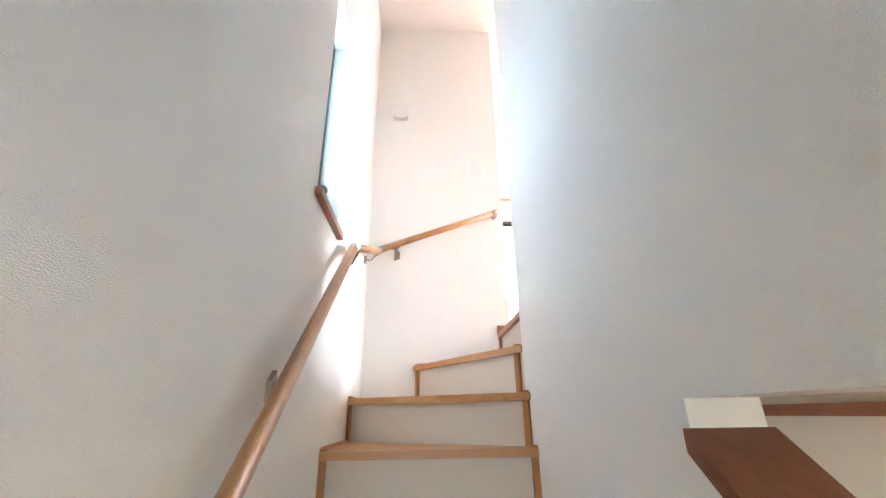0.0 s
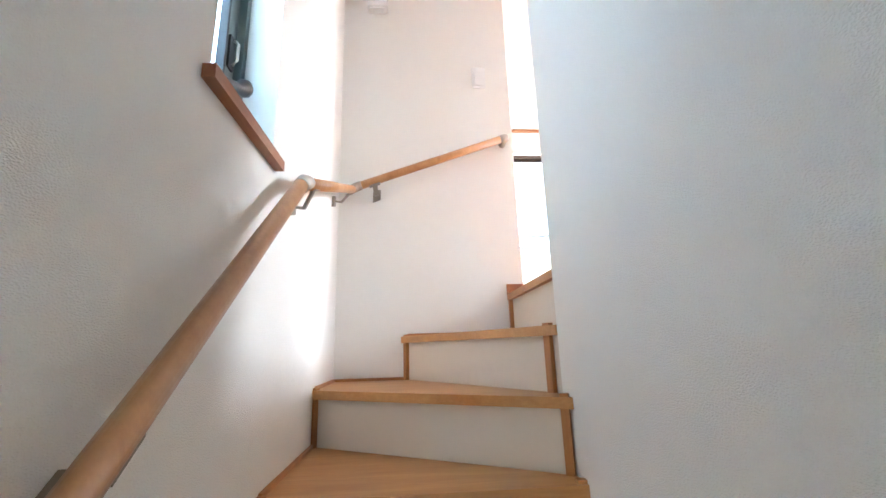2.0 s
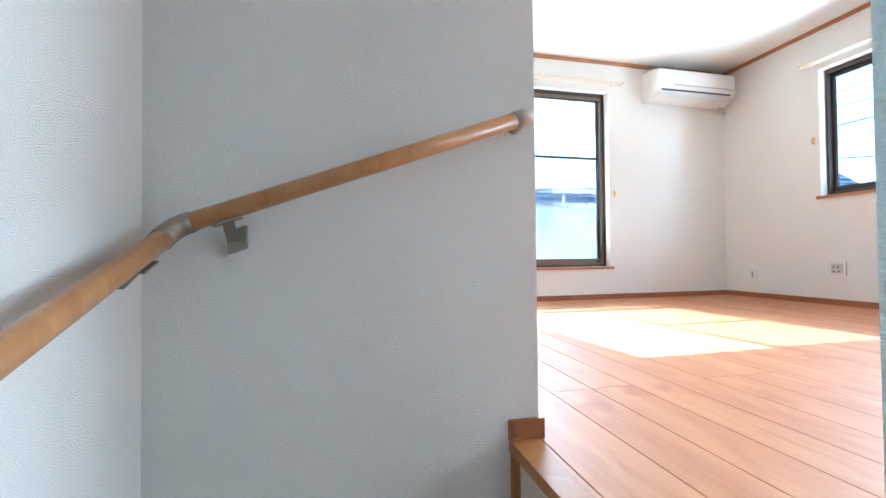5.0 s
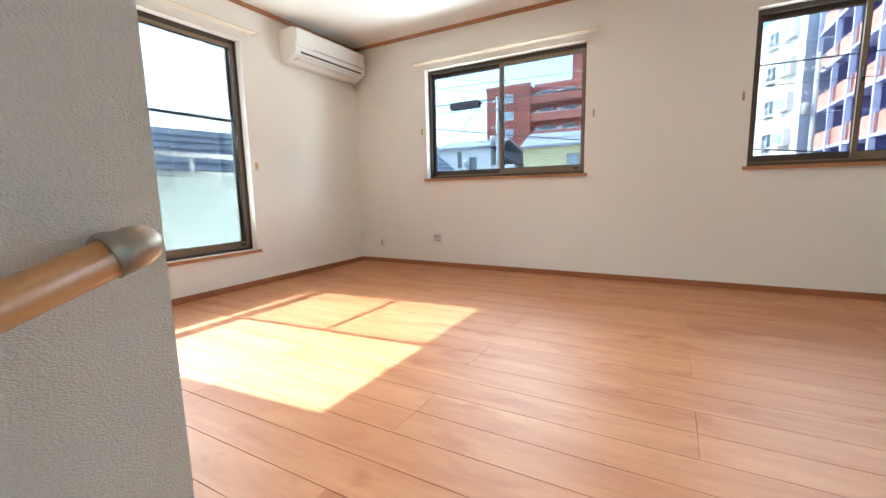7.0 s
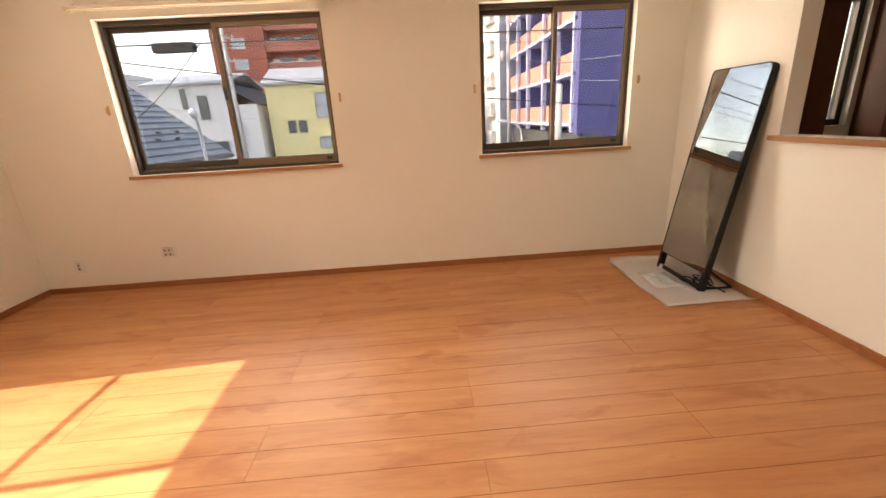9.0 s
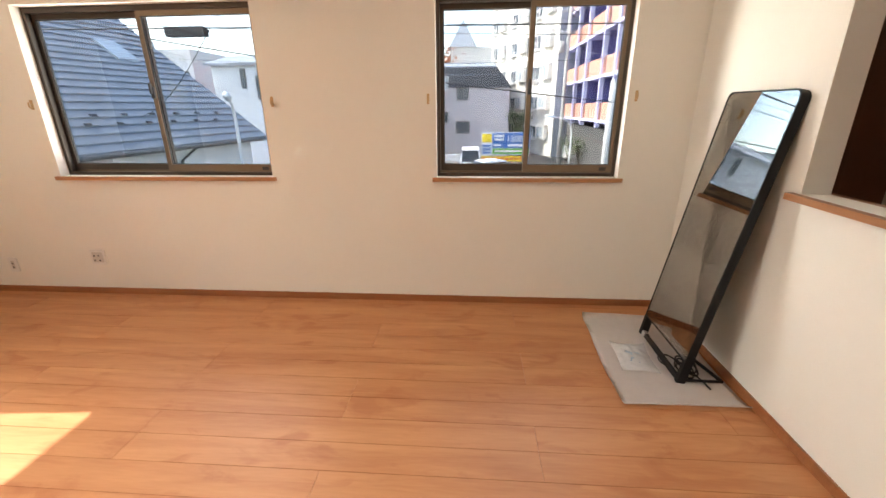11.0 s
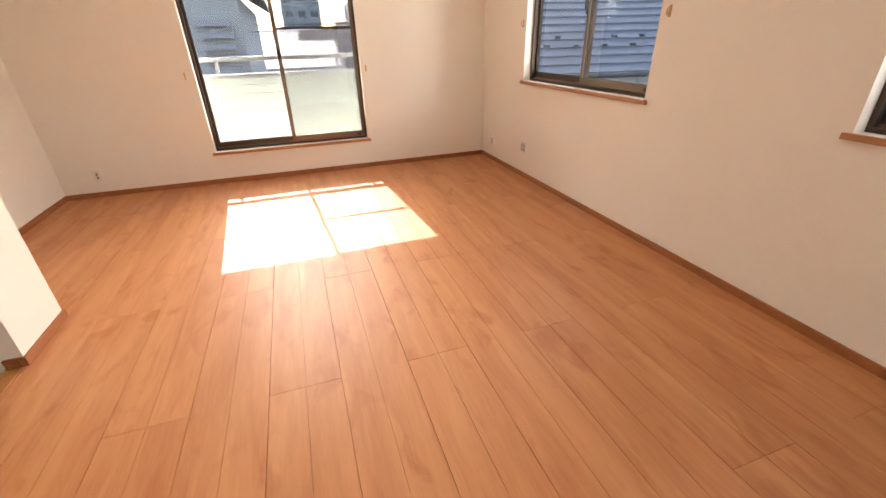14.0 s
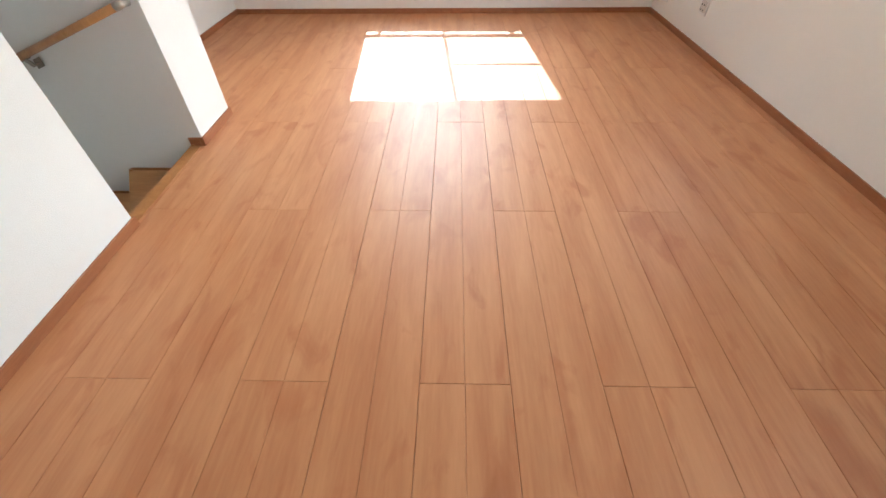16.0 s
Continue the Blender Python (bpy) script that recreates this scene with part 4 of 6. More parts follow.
# milky sheet that lets the sun behind it shine through
pn, pl = M_PANEL.node_tree.nodes, M_PANEL.node_tree.links
glow, blend = pn.new("ShaderNodeBsdfTranslucent"), pn.new("ShaderNodeMixShader")
glow.inputs[0].default_value, blend.inputs[0].default_value = (0.84, 0.88, 0.84, 1), 0.5
pl.new(pn["Principled BSDF"].outputs[0], blend.inputs[1])
pl.new(glow.outputs[0], blend.inputs[2])
pl.new(blend.outputs[0], pn["Material Output"].inputs[0])
M_ALU = mat("white_aluminium", (0.80, 0.82, 0.83), 0.35, 0.2, vary=0.03, scale=7)
structure(block("balcony_floor", -0.6, 3.1, YN + 0.165, YP + 0.06, -0.25, -0.08, mat("balcony_concrete", (0.42, 0.41, 0.39), 0.8, vary=0.12, scale=7, bump=0.3, bump_scale=80)), "grey balcony floor", "floor")
rail = thing("balcony_parapet", "white balcony parapet with a rail on short posts", "balcony", 1.25, YP, -0.08, kind="structure")
z = 0.0
k = 0
while z < 1.04:
    bm = bmesh.new()
    box(bm, -1.85, 1.85, 0.0, 0.035 + 0.001 * (k % 2), z, min(z + 0.088, 1.06))
    part("siding_board", bm, M_PANEL, rail, bevel=0.003)
    z += 0.0905
    k += 1
bm = bmesh.new()
box(bm, -1.86, 1.86, -0.03, 0.06, 1.065, 1.108)
part("coping", bm, M_ALU, rail, bevel=0.006)
bm = bmesh.new()
box(bm, -1.86, 1.86, -0.015, 0.045, 1.235, 1.278)
part("top_rail", bm, M_ALU, rail, bevel=0.010)
for x in (-1.6, -0.35, 0.93, 1.78):
    bm = bmesh.new()
    box(bm, x - 0.016, x + 0.016, 0.0, 0.03, 1.108, 1.236)
    part("post", bm, M_ALU, rail, bevel=0.003)
pole = thing("laundry_pole", "short white laundry pole holder on the balcony", "pole holder", 0.2, YP - 0.05, 1.36)
bm = bmesh.new()
tube(bm, [(-0.6, 0, 0.0), (0.55, 0, 0.01)], 0.014, 10)
part("arm", bm, M_ALU, pole)
bm = bmesh.new()
tube(bm, [(0.3, 0, 0.0), (0.3, 0.06, -0.165)], 0.010, 8)
part("support", bm, M_ALU, pole)

# ---------- outside ----------
ZO = -3.3
M_ASPHALT = mat("asphalt", (0.060, 0.060, 0.062), 0.85, vary=0.15, scale=0.6, bump=0.4, bump_scale=60)
M_LOT = mat("pale_lot", (0.30, 0.30, 0.29), 0.85, vary=0.12, scale=0.5)
M_LINE = mat("road_paint", (0.75, 0.75, 0.73), 0.7, vary=0.08, scale=3)
M_CONC = mat("concrete", (0.40, 0.39, 0.37), 0.85, vary=0.12, scale=1.5)
M_SLATE = mat("slate_roof", (0.155, 0.175, 0.20), 0.33, vary=0.18, scale=2.2, fine=0.08)
M_WALLW = mat("white_render", (0.74, 0.74, 0.75), 0.8, vary=0.05, scale=0.8)
M_YELLOW = mat("yellow_render", (0.74, 0.66, 0.36), 0.8, vary=0.04, scale=0.6)
M_GREYW = mat("lilac_grey_render", (0.58, 0.55, 0.57), 0.8, vary=0.05, scale=0.7)
M_ROOFG = mat("grey_metal_roof", (0.33, 0.36, 0.40), 0.5, vary=0.08, scale=1.0)
M_CHAR = mat("charcoal_roof", (0.045, 0.05, 0.06), 0.6, vary=0.12, scale=1.0)
M_BRICK = mat("red_brick_tile", (0.36, 0.105, 0.075), 0.75, vary=0.15, scale=0.5, fine=0.08)
M_BRICK2 = mat("light_brick_tile", (0.48, 0.17, 0.125), 0.75, vary=0.12, scale=0.5, fine=0.06)
M_PURPLE = mat("purple_render", (0.10, 0.095, 0.26), 0.7, vary=0.08, scale=0.5)
M_PINK = mat("pink_tile", (0.62, 0.30, 0.22), 0.7, vary=0.08, scale=0.7)
M_LILAC = mat("lilac_frame", (0.55, 0.56, 0.78), 0.6, vary=0.05, scale=0.7)
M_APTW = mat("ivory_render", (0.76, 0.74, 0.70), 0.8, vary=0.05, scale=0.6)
# own grey of the far blocks, and shade tone for the ivory end wall
M_APTG = mat("grey_wall_and_shaded_end", (0.44, 0.47, 0.49), 0.8, vary=0.05, scale=0.6)
M_PANE = mat("far_window_glass", (0.10, 0.13, 0.16), 0.12, vary=0.25, scale=1.2)
# also the shade colour of the slate house's west gables
M_PANEL_LT = mat("far_blind_and_gable_shade", (0.42, 0.48, 0.53), 0.25, vary=0.2, scale=1.2)
M_FRAMEW = mat("far_white_frame", (0.70, 0.71, 0.72), 0.5)
M_FRAMED = mat("far_dark_frame", (0.10, 0.10, 0.10), 0.5)
M_POLE = mat("pole_concrete", (0.46, 0.46, 0.45), 0.8, vary=0.08, scale=2)
M_WIRE = mat("black_cable", (0.02, 0.02, 0.022), 0.6)
M_WIREL = mat("sleeved_cable", (0.45, 0.50, 0.55), 0.5)
M_CARW = mat("white_car_paint", (0.78, 0.79, 0.80), 0.18, vary=0.02, scale=2)
M_CARB = mat("black_car_paint", (0.015, 0.018, 0.022), 0.12, vary=0.1, scale=2)
M_TYRE = mat("tyre_rubber", (0.018, 0.018, 0.019), 0.8)
M_RIM = mat("alloy_rim", (0.50, 0.51, 0.52), 0.3, 0.8)
M_CARG = mat("car_glass", (0.02, 0.025, 0.03), 0.06)
M_LAMP = mat("headlamp_lens", (0.62, 0.65, 0.68), 0.1)
M_RED = mat("tail_lamp_red", (0.45, 0.03, 0.02), 0.2)

structure(block("ground", -600, 900, -700, 900, ZO - 0.5, ZO, M_ASPHALT), "grey asphalt street ground", "ground")
structure(block("pavement_lot", 19, 36, -3.5, 13.5, ZO + 0.001, ZO + 0.02, M_LOT), "pale concrete parking lot surface", "pavement")
for k in range(8):
    y = -2.6 + 2.0 * k
    structure(block("trim_line_lot", 24.5, 34.0, y - 0.07, y + 0.07, ZO + 0.021, ZO + 0.026, M_LINE), "white painted parking line", "road marking")


def facade_window(host, x, y, z, w, h, face, frame=M_FRAMEW, pane=M_PANE, deep=0.06, mullion=True):
    """A window on a facade that looks west ('w') or south/north ('s', 'n'): frame bars, sill and panes."""
    bm = bmesh.new()
    f = 0.06
    bars = [(-w / 2 - f, -w / 2, -f, h + f), (w / 2, w / 2 + f, -f, h + f), (-w / 2, w / 2, h, h + f), (-w / 2, w / 2, -f, 0)]
    if mullion:
        bars.append((-0.025, 0.025, 0, h) if w > h * 0.9 else (-w / 2, w / 2, h * 0.5 - 0.025, h * 0.5 + 0.025))
    for a, b, c, d in bars:
        if face == "w":
            box(bm, x - deep, x + 0.02, y + a, y + b, z + c, z + d)
        else:
            s = 1 if face == "n" else -1
            y0, y1 = sorted((y + s * deep, y - s * 0.02))
            box(bm, x + a, x + b, y0, y1, z + c, z + d)
    win = part("window", bm, frame, host)
    bm = bmesh.new()
    if face == "w":
        box(bm, x - 0.02, x + 0.01, y - w / 2, y + w / 2, z, z + h)
    else:
        s = 1 if face == "n" else -1
        y0, y1 = sorted((y + s * 0.02, y - s * 0.01))
        box(bm, x - w / 2, x + w / 2, y0, y1, z, z + h)
    part("pane", bm, pane, win)
    return win


def gable(bm, x0, x1, y0, y1, z, rise, over=0.35, thick=0.14, along="y"):
    """A gabled roof slab pair with overhang; the ridge runs along one axis."""
    x0, x1, y0, y1 = x0 - over, x1 + over, y0 - over, y1 + over
    if along == "y":
        m = (x0 + x1) / 2
        prof = [(x0, z), (m, z + rise), (x1, z), (x1, z + thick), (m, z + rise + thick), (x0, z + thick)]
        a, b = [bm.verts.new((u, y0, v)) for u, v in prof], [bm.verts.new((u, y1, v)) for u, v in prof]
    else:
        m = (y0 + y1) / 2
        prof = [(y0, z), (m, z + rise), (y1, z), (y1, z + thick), (m, z + rise + thick), (y0, z + thick)]
        a, b = [bm.verts.new((x0, u, v)) for u, v in prof], [bm.verts.new((x1, u, v)) for u, v in prof]
    for q in ((0, 1, 4, 5), (1, 2, 3, 4)):
        bm.faces.new([a[i] for i in q])
        bm.faces.new([b[i] for i in q][::-1])
    for i in range(6):
        j = (i + 1) % 6
        bm.faces.new((a[i], a[j], b[j], b[i]))


# slate-roofed white house next door; its roof courses are real steps
slate = thing("slate_roof_house", "white house with a steep dark slate roof", "house", 15.6, 7.6, ZO)
slate.rotation_euler = (0, 0, radians(-10))
bm = bmesh.new()
box(bm, -5.3, -0.35, 0.45, 10.2, 0, 3.95)
box(bm, -10.9, -5.32, 0.45, 5.4, 0, 3.95)
part("wall", bm, M_WALLW, slate)
rise, run, cz = 4.1, 5.6, 3.75
bm = bmesh.new()
courses = 22
WEST_HIGH = -5.6
for k in range(courses):
    u0, u1 = k / courses, (k + 1) / courses
    y0, y1, z0, z1 = run * u0 - 0.03, run * u1, cz + rise * u0, cz + rise * u1
    west = -11.2 if y1 < 2.9 else WEST_HIGH
    a = [bm.verts.new((x, y, zz)) for x in (west, 0.0) for y, zz in ((y0, z0 + 0.035), (y1, z1 + 0.012), (y1, z1 - 0.12), (y0, z0 - 0.06))]
    for q in ((0, 1, 2, 3), (7, 6, 5, 4), (0, 4, 5, 1), (1, 5, 6, 2), (2, 6, 7, 3), (3, 7, 4, 0)):
        bm.faces.new([a[i] for i in q])
roof = part("roof", bm, M_SLATE, slate, "dark blue-grey slate courses")
bm = bmesh.new()
a = [bm.verts.new((x, y, zz)) for x in (WEST_HIGH, 0.0) for y, zz in ((run, cz + rise), (11.1, cz), (11.1, cz - 0.1), (run, cz + rise - 0.12))]
for q in ((0, 1, 2, 3), (7, 6, 5, 4), (0, 4, 5, 1), (1, 5, 6, 2), (2, 6, 7, 3), (3, 7, 4, 0)):
    bm.faces.new([a[i] for i in q])
part("rear_roof", bm, M_SLATE, slate)
bm = bmesh.new()
g1 = [bm.verts.new((-0.4, y, zz)) for y, zz in ((0.45, 3.94), (10.2, 3.94), (run, cz + rise - 0.2))]
g2 = [bm.verts.new((-0.6, y, zz)) for y, zz in ((0.45, 3.94), (10.2, 3.94), (run, cz + rise - 0.2))]
bm.faces.new(g1)
bm.faces.new(g2[::-1])
for i in range(3):
    bm.faces.new((g1[i], g1[(i + 1) % 3], g2[(i + 1) % 3], g2[i]))
part("gable", bm, M_WALLW, slate)
# lower west end: its ridge stands well under the main one
bm = bmesh.new()
a = [bm.verts.new((x, y, zz)) for x in (-11.2, WEST_HIGH - 0.02) for y, zz in ((2.85, cz + rise * 2.85 / run), (5.7, cz), (5.7, cz - 0.1), (2.85, cz + rise * 2.85 / run - 0.12))]
for q in ((0, 1, 2, 3), (7, 6, 5, 4), (0, 4, 5, 1), (1, 5, 6, 2), (2, 6, 7, 3), (3, 7, 4, 0)):
    bm.faces.new([a[i] for i in q])
part("rear_roof", bm, M_SLATE, slate)
# west gables coloured blue-grey for shade; the house walls are white
for x, y0, y1, yr in ((-10.9, 0.45, 5.4, 2.85), (WEST_HIGH + 0.25, 0.45, 10.2, run)):
    bm = bmesh.new()
    g1 = [bm.verts.new((x, y, zz)) for y, zz in ((y0, 3.94), (y1, 3.94), (yr, cz + rise * yr / run - 0.2))]
    g2 = [bm.verts.new(v.co + Vector((0.2, 0, 0))) for v in g1]
    bm.faces.new(g1)
    bm.faces.new(g2[::-1])
    for i in range(3):
        bm.faces.new((g1[i], g1[(i + 1) % 3], g2[(i + 1) % 3], g2[i]))
    part("gable", bm, M_PANEL_LT, slate)
for row in (0, 1):
    for k in range(13):
        bm = bmesh.new()
        yy = 0.75 + 0.28 * row
        zz = cz + rise * yy / run + 0.04
        box(bm, -11.1 + 0.8 * k + 0.4 * row, -10.96 + 0.8 * k + 0.4 * row, yy - 0.03, yy + 0.05, zz, zz + 0.06)
        part("snow_guard", bm, M_CHAR, roof)
bm = bmesh.new()
tube(bm, [(-11.2, -0.06, cz - 0.06), (0.0, -0.06, cz - 0.06)], 0.06, 8)
part("gutter", bm, M_FRAMED, slate)
bm = bmesh.new()
tube(bm, [(-3.2, -0.02, cz - 0.1), (-3.4, 0.36, cz - 0.45), (-3.4, 0.38, 0.1)], 0.045, 8)
part("downpipe", bm, M_FRAMED, slate)
bm = bmesh.new()
vs = [bm.verts.new((x, y, cz + rise * y / run + h)) for h in (0.0, 0.10) for x, y in ((-2.2, 3.2), (-1.5, 3.2), (-1.5, 4.0), (-2.2, 4.0))]
for q in ((0, 3, 2, 1), (4, 5, 6, 7), (0, 1, 5, 4), (1, 2, 6, 5), (2, 3, 7, 6), (3, 0, 4, 7)):
    bm.faces.new([vs[i] for i in q])
part("skylight", bm, M_PANEL_LT, roof, "pale roof skylight")
for x in (-10.2, -8.6, -6.8, -5.2, -2.2, -1.2):
    facade_window(slate, x, 0.45, 1.75, 0.5 if x > -6 else 0.9, 0.95, "s", M_FRAMED)

# street lamp, box on the cable, poles
def street_lamp(x, y, zh, arm, label, r=0.05):
    t = thing("street_lamp", label, "street lamp", x, y, ZO, "street lamps")
    ax, ay = arm
    h = zh - ZO
    bm = bmesh.new()
    tube(bm, [(0, 0, 0), (0, 0, h - 0.9), (ax * 0.05, ay * 0.05, h - 0.45), (ax * 0.25, ay * 0.25, h - 0.15), (ax * 0.6, ay * 0.6, h)], [r, r, r * 0.9, r * 0.8, r * 0.7], 10)
    part("pole", bm, M_ALU, t)
    bm = bmesh.new()
    tube(bm, [(ax * 0.55, ay * 0.55, h - 0.02), (ax * 0.7, ay * 0.7, h + 0.03), (ax, ay, h + 0.10), (ax * 1.06, ay * 1.06, h + 0.10)], [0.05, 0.10, 0.10, 0.03], 10)
    part("lamp_head", bm, M_ALU, t, "white lamp head")


street_lamp(13.5, 7.45, 1.65, (-0.9, -0.35), "white street lamp with a curved arm")
street_lamp(27.0, -5.6, 0.75, (-0.4, 1.6), "grey street lamp on a bent pole")


def utility_pole(x, y, top, label, gear=True):
    t = thing("utility_pole", label, "utility pole", x, y, ZO, "utility poles")
    bm = bmesh.new()
    tube(bm, [(0, 0, 0), (0, 0, top - ZO)], [0.19, 0.12], 14)
    part("pole", bm, M_POLE, t)
    if gear:
        for k, z in enumerate((top - ZO - 0.4, top - ZO - 1.1, top - ZO - 2.6)):
            bm = bmesh.new()
            box(bm, -0.05, 0.05, -0.9 + 0.2 * k, 0.9 - 0.2 * k, z, z + 0.08)
            part("cross_arm", bm, M_POLE, t)
            for s in (-0.8, -0.3, 0.3, 0.8):
                bm = bmesh.new()
                tube(bm, [(0, s * (1 - 0.2 * k), z + 0.08), (0, s * (1 - 0.2 * k), z + 0.17), (0, s * (1 - 0.2 * k), z + 0.26)], [0.05, 0.07, 0.03], 8)
                part("insulator", bm, M_FRAMEW, t)
        bm = bmesh.new()
        tube(bm, [(0.0, 0.45, top - ZO - 3.9), (0.0, 0.45, top - ZO - 3.1)], 0.22, 12)
        part("transformer", bm, M_POLE, t, "grey cylindrical transformer")


utility_pole(36.6, -6.9, 9.2, "tall concrete utility pole with cross arms and a transformer")
utility_pole(33.0, 14.0, 8.4, "concrete utility pole with cross arms near the white house")
utility_pole(19.4, -5.4, 2.35, "short white concrete post", gear=False)


def cable(name, a, b, sag, radius=0.012, material=None, label="black overhead cable sagging between poles"):
    a, b = Vector(a), Vector(b)
    pts = [a.lerp(b, k / 16) - Vector((0, 0, sag * 4 * (k / 16) * (1 - k / 16))) for k in range(17)]
    bm = bmesh.new()
    tube(bm, pts, radius, 5)
    tagged(part(name, bm, material or M_WIRE), label, "cable", "overhead cables")


cable("overhead_cable", (15.6, 14, 4.12), (16.4, -16, 0.55), 0.45, 0.02)
cable("overhead_cable", (7.9, 22, 2.88), (8.1, -22, 2.55), 0.15, 0.011)
for a, b, s, m in (((8.6, 26, 4.9), (9.4, -26, 3.9), 0.5, M_WIREL), ((8.9, 26, 4.2), (9.6, -26, 3.3), 0.6, M_WIREL), ((10.5, 26, 5.8), (11, -24, 3.6), 0.4, M_WIRE),
                   ((33, 14, 8.1), (36.6, -6.9, 8.8), 0.7, M_WIRE), ((33, 14.5, 7.4), (36.6, -6.2, 8.2), 0.8, M_WIRE), ((33, 13.5, 5.8), (36.6, -7.4, 6.6), 1.0, M_WIRE),
                   ((12.5, 24, 4.5), (13.5, -20, 3.2), 0.6, M_WIRE), ((19, 12, 6.0), (36.6, -6.9, 6.9), 0.5, M_WIRE), ((9, -3, 5.0), (36.6, -6.9, 8.0), 0.8, M_WIREL),
                   ((9, -8, 2.9), (36.6, -6.7, 5.6), 0.6, M_WIREL), ((9, -9, 1.9), (36.6, -7.0, 4.4), 0.5, M_WIREL), ((14, -14, 3.2), (21, 14, 3.6), 0.5, M_WIRE)):
    cable("overhead_cable", a, b, s, 0.009, m)
for a, b, s in (((-14, 15, 3.6), (14, 16, 4.0), 0.4), ((-14, 15.5, 3.1), (14, 16.5, 3.3), 0.4), ((-14, 17, 2.6), (14, 17, 2.2), 0.5), ((-14, 18, 2.2), (14, 19, 2.6), 0.5), ((-14, 13, 1.7), (14, 14, 1.9), 0.2)):
    cable("overhead_cable", a, b, s, 0.012, M_WIRE, "thin overhead cable seen from the balcony window")
for a, b, s, m in (((9.5, 20, 6.4), (9.0, -20, 5.2), 0.5, M_WIREL), ((9.7, 20, 6.1), (9.2, -20, 4.9), 0.7, M_WIREL), ((10.2, 21, 3.9), (12.5, -9, 5.6), 0.35, M_WIREL), ((14, 20, 5.2), (17, -9, 4.1), 0.6, M_WIRE),
                   ((12, 9, 4.7), (36.6, -6.9, 7.5), 0.6, M_WIREL), ((12, 2, 2.2), (36.6, -7.1, 5.1), 0.5, M_WIREL), ((7.9, 4.4, 2.60), (14.0, 11.5, 1.2), 0.5, M_WIRE), ((17, 2, 1.4), (20, 14, 2.9), 0.5, M_WIRE)):
    cable("overhead_cable", a, b, s, 0.007, m, "thin overhead wire between poles and houses")
cb = thing("cable_closure", "black splice box hanging on an overhead cable", "cable box", 8.0, 4.87, 2.56)
bm = bmesh.new()
box(bm, -0.07, 0.07, -0.32, 0.32, -0.07, 0.07)
part("case", bm, M_WIRE, cb, bevel=0.03)
for s in (-1, 1):
    bm = bmesh.new()
    tube(bm, [(0, s * 0.31, 0), (0, s * 0.37, 0.005)], [0.035, 0.018], 8)
    part("cable_gland", bm, M_WIRE, cb)

# white house with a grey roof
wh = thing("white_house", "white two-storey house with a grey sheet roof", "house", 36, 17.5, ZO)
bm = bmesh.new()
box(bm, 0, 8, -1.6, 4.2, 0, 8.0)
box(bm, 0.3, 7, -3.8, -1.61, 0, 6.4)
part("wall", bm, M_WALLW, wh)
bm = bmesh.new()
gable(bm, 0, 8, -1.6, 4.2, 8.0, 1.0, 0.4, 0.16, "y")
part("roof", bm, M_ROOFG, wh)
bm = bmesh.new()
vs = [bm.verts.new((x, y, zz)) for x in (0.0, 7.2) for y, zz in ((-1.61, 7.9), (-4.1, 6.25), (-4.1, 6.42), (-1.61, 8.08))]
for q in ((0, 1, 2, 3), (7, 6, 5, 4), (0, 4, 5, 1), (1, 5, 6, 2), (2, 6, 7, 3), (3, 7, 4, 0)):
    bm.faces.new([vs[i] for i in q])
part("lower_roof", bm, M_CHAR, wh, "dark sloping roof edge")
for y, z, w, h in ((1.6, 6.3, 0.32, 1.4), (0.2, 5.45, 0.62, 1.7), (-2.0, 3.6, 0.5, 1.5), (3.0, 3.0, 0.9, 1.2), (-0.5, 2.4, 1.2, 1.2)):
    facade_window(wh, 0, y, z, w, h, "w", M_FRAMED, M_PANE)

# yellow house
ye = thing("yellow_house", "pale yellow two-storey house with a grey roof", "house", 37, 9.5, ZO)
bm = bmesh.new()
box(bm, 0, 3.6, -2.9, 3.6, 0, 7.8)
box(bm, 0.4, 1.9, -4.8, -2.91, 0, 5.15)
part("wall", bm, M_YELLOW, ye)
bm = bmesh.new()
vs = [bm.verts.new((x, y, zz)) for y in (-3.1, 3.8) for x, zz in ((-0.3, 7.75), (2.6, 9.1), (4.0, 7.75), (4.0, 7.95), (2.6, 9.3), (-0.3, 7.95))]
for q in ((0, 1, 4, 5), (1, 2, 3, 4), (11, 10, 7, 6), (10, 9, 8, 7)):
    bm.faces.new([vs[i] for i in q])
for i in range(6):
    j = (i + 1) % 6
    bm.faces.new((vs[i], vs[j], vs[j + 6], vs[i + 6]))
part("roof", bm, M_ROOFG, ye, "grey sheet-metal roof")
bm = bmesh.new()
vs = [bm.verts.new((x, y, zz)) for x in (0.1, 2.1) for y, zz in ((-2.91, 5.9), (-5.1, 5.05), (-5.1, 5.2), (-2.91, 6.05))]
for q in ((0, 1, 2, 3), (7, 6, 5, 4), (0, 4, 5, 1), (1, 5, 6, 2), (2, 6, 7, 3), (3, 7, 4, 0)):
    bm.faces.new([vs[i] for i in q])
part("lower_roof", bm, M_CHAR, ye)
for y, z, w, h, p in ((-0.8, 5.1, 0.9, 1.9, M_PANEL_LT), (-2.4, 3.75, 0.75, 0.85, M_PANE), (-0.75, 2.65, 0.9, 0.85, M_PANEL_LT), (1.85, 4.0, 0.55, 0.9, M_PANE), (0.95, 4.0, 0.55, 0.9, M_PANE)):
    facade_window(ye, 0, y, z, w, h, "w", M_FRAMED, p)
bm = bmesh.new()
box(bm, -1.0, -0.02, -4.9, -2.0, 1.15, 1.95)
part("garage_panel", bm, M_FRAMEW, ye, "white carport side panel")

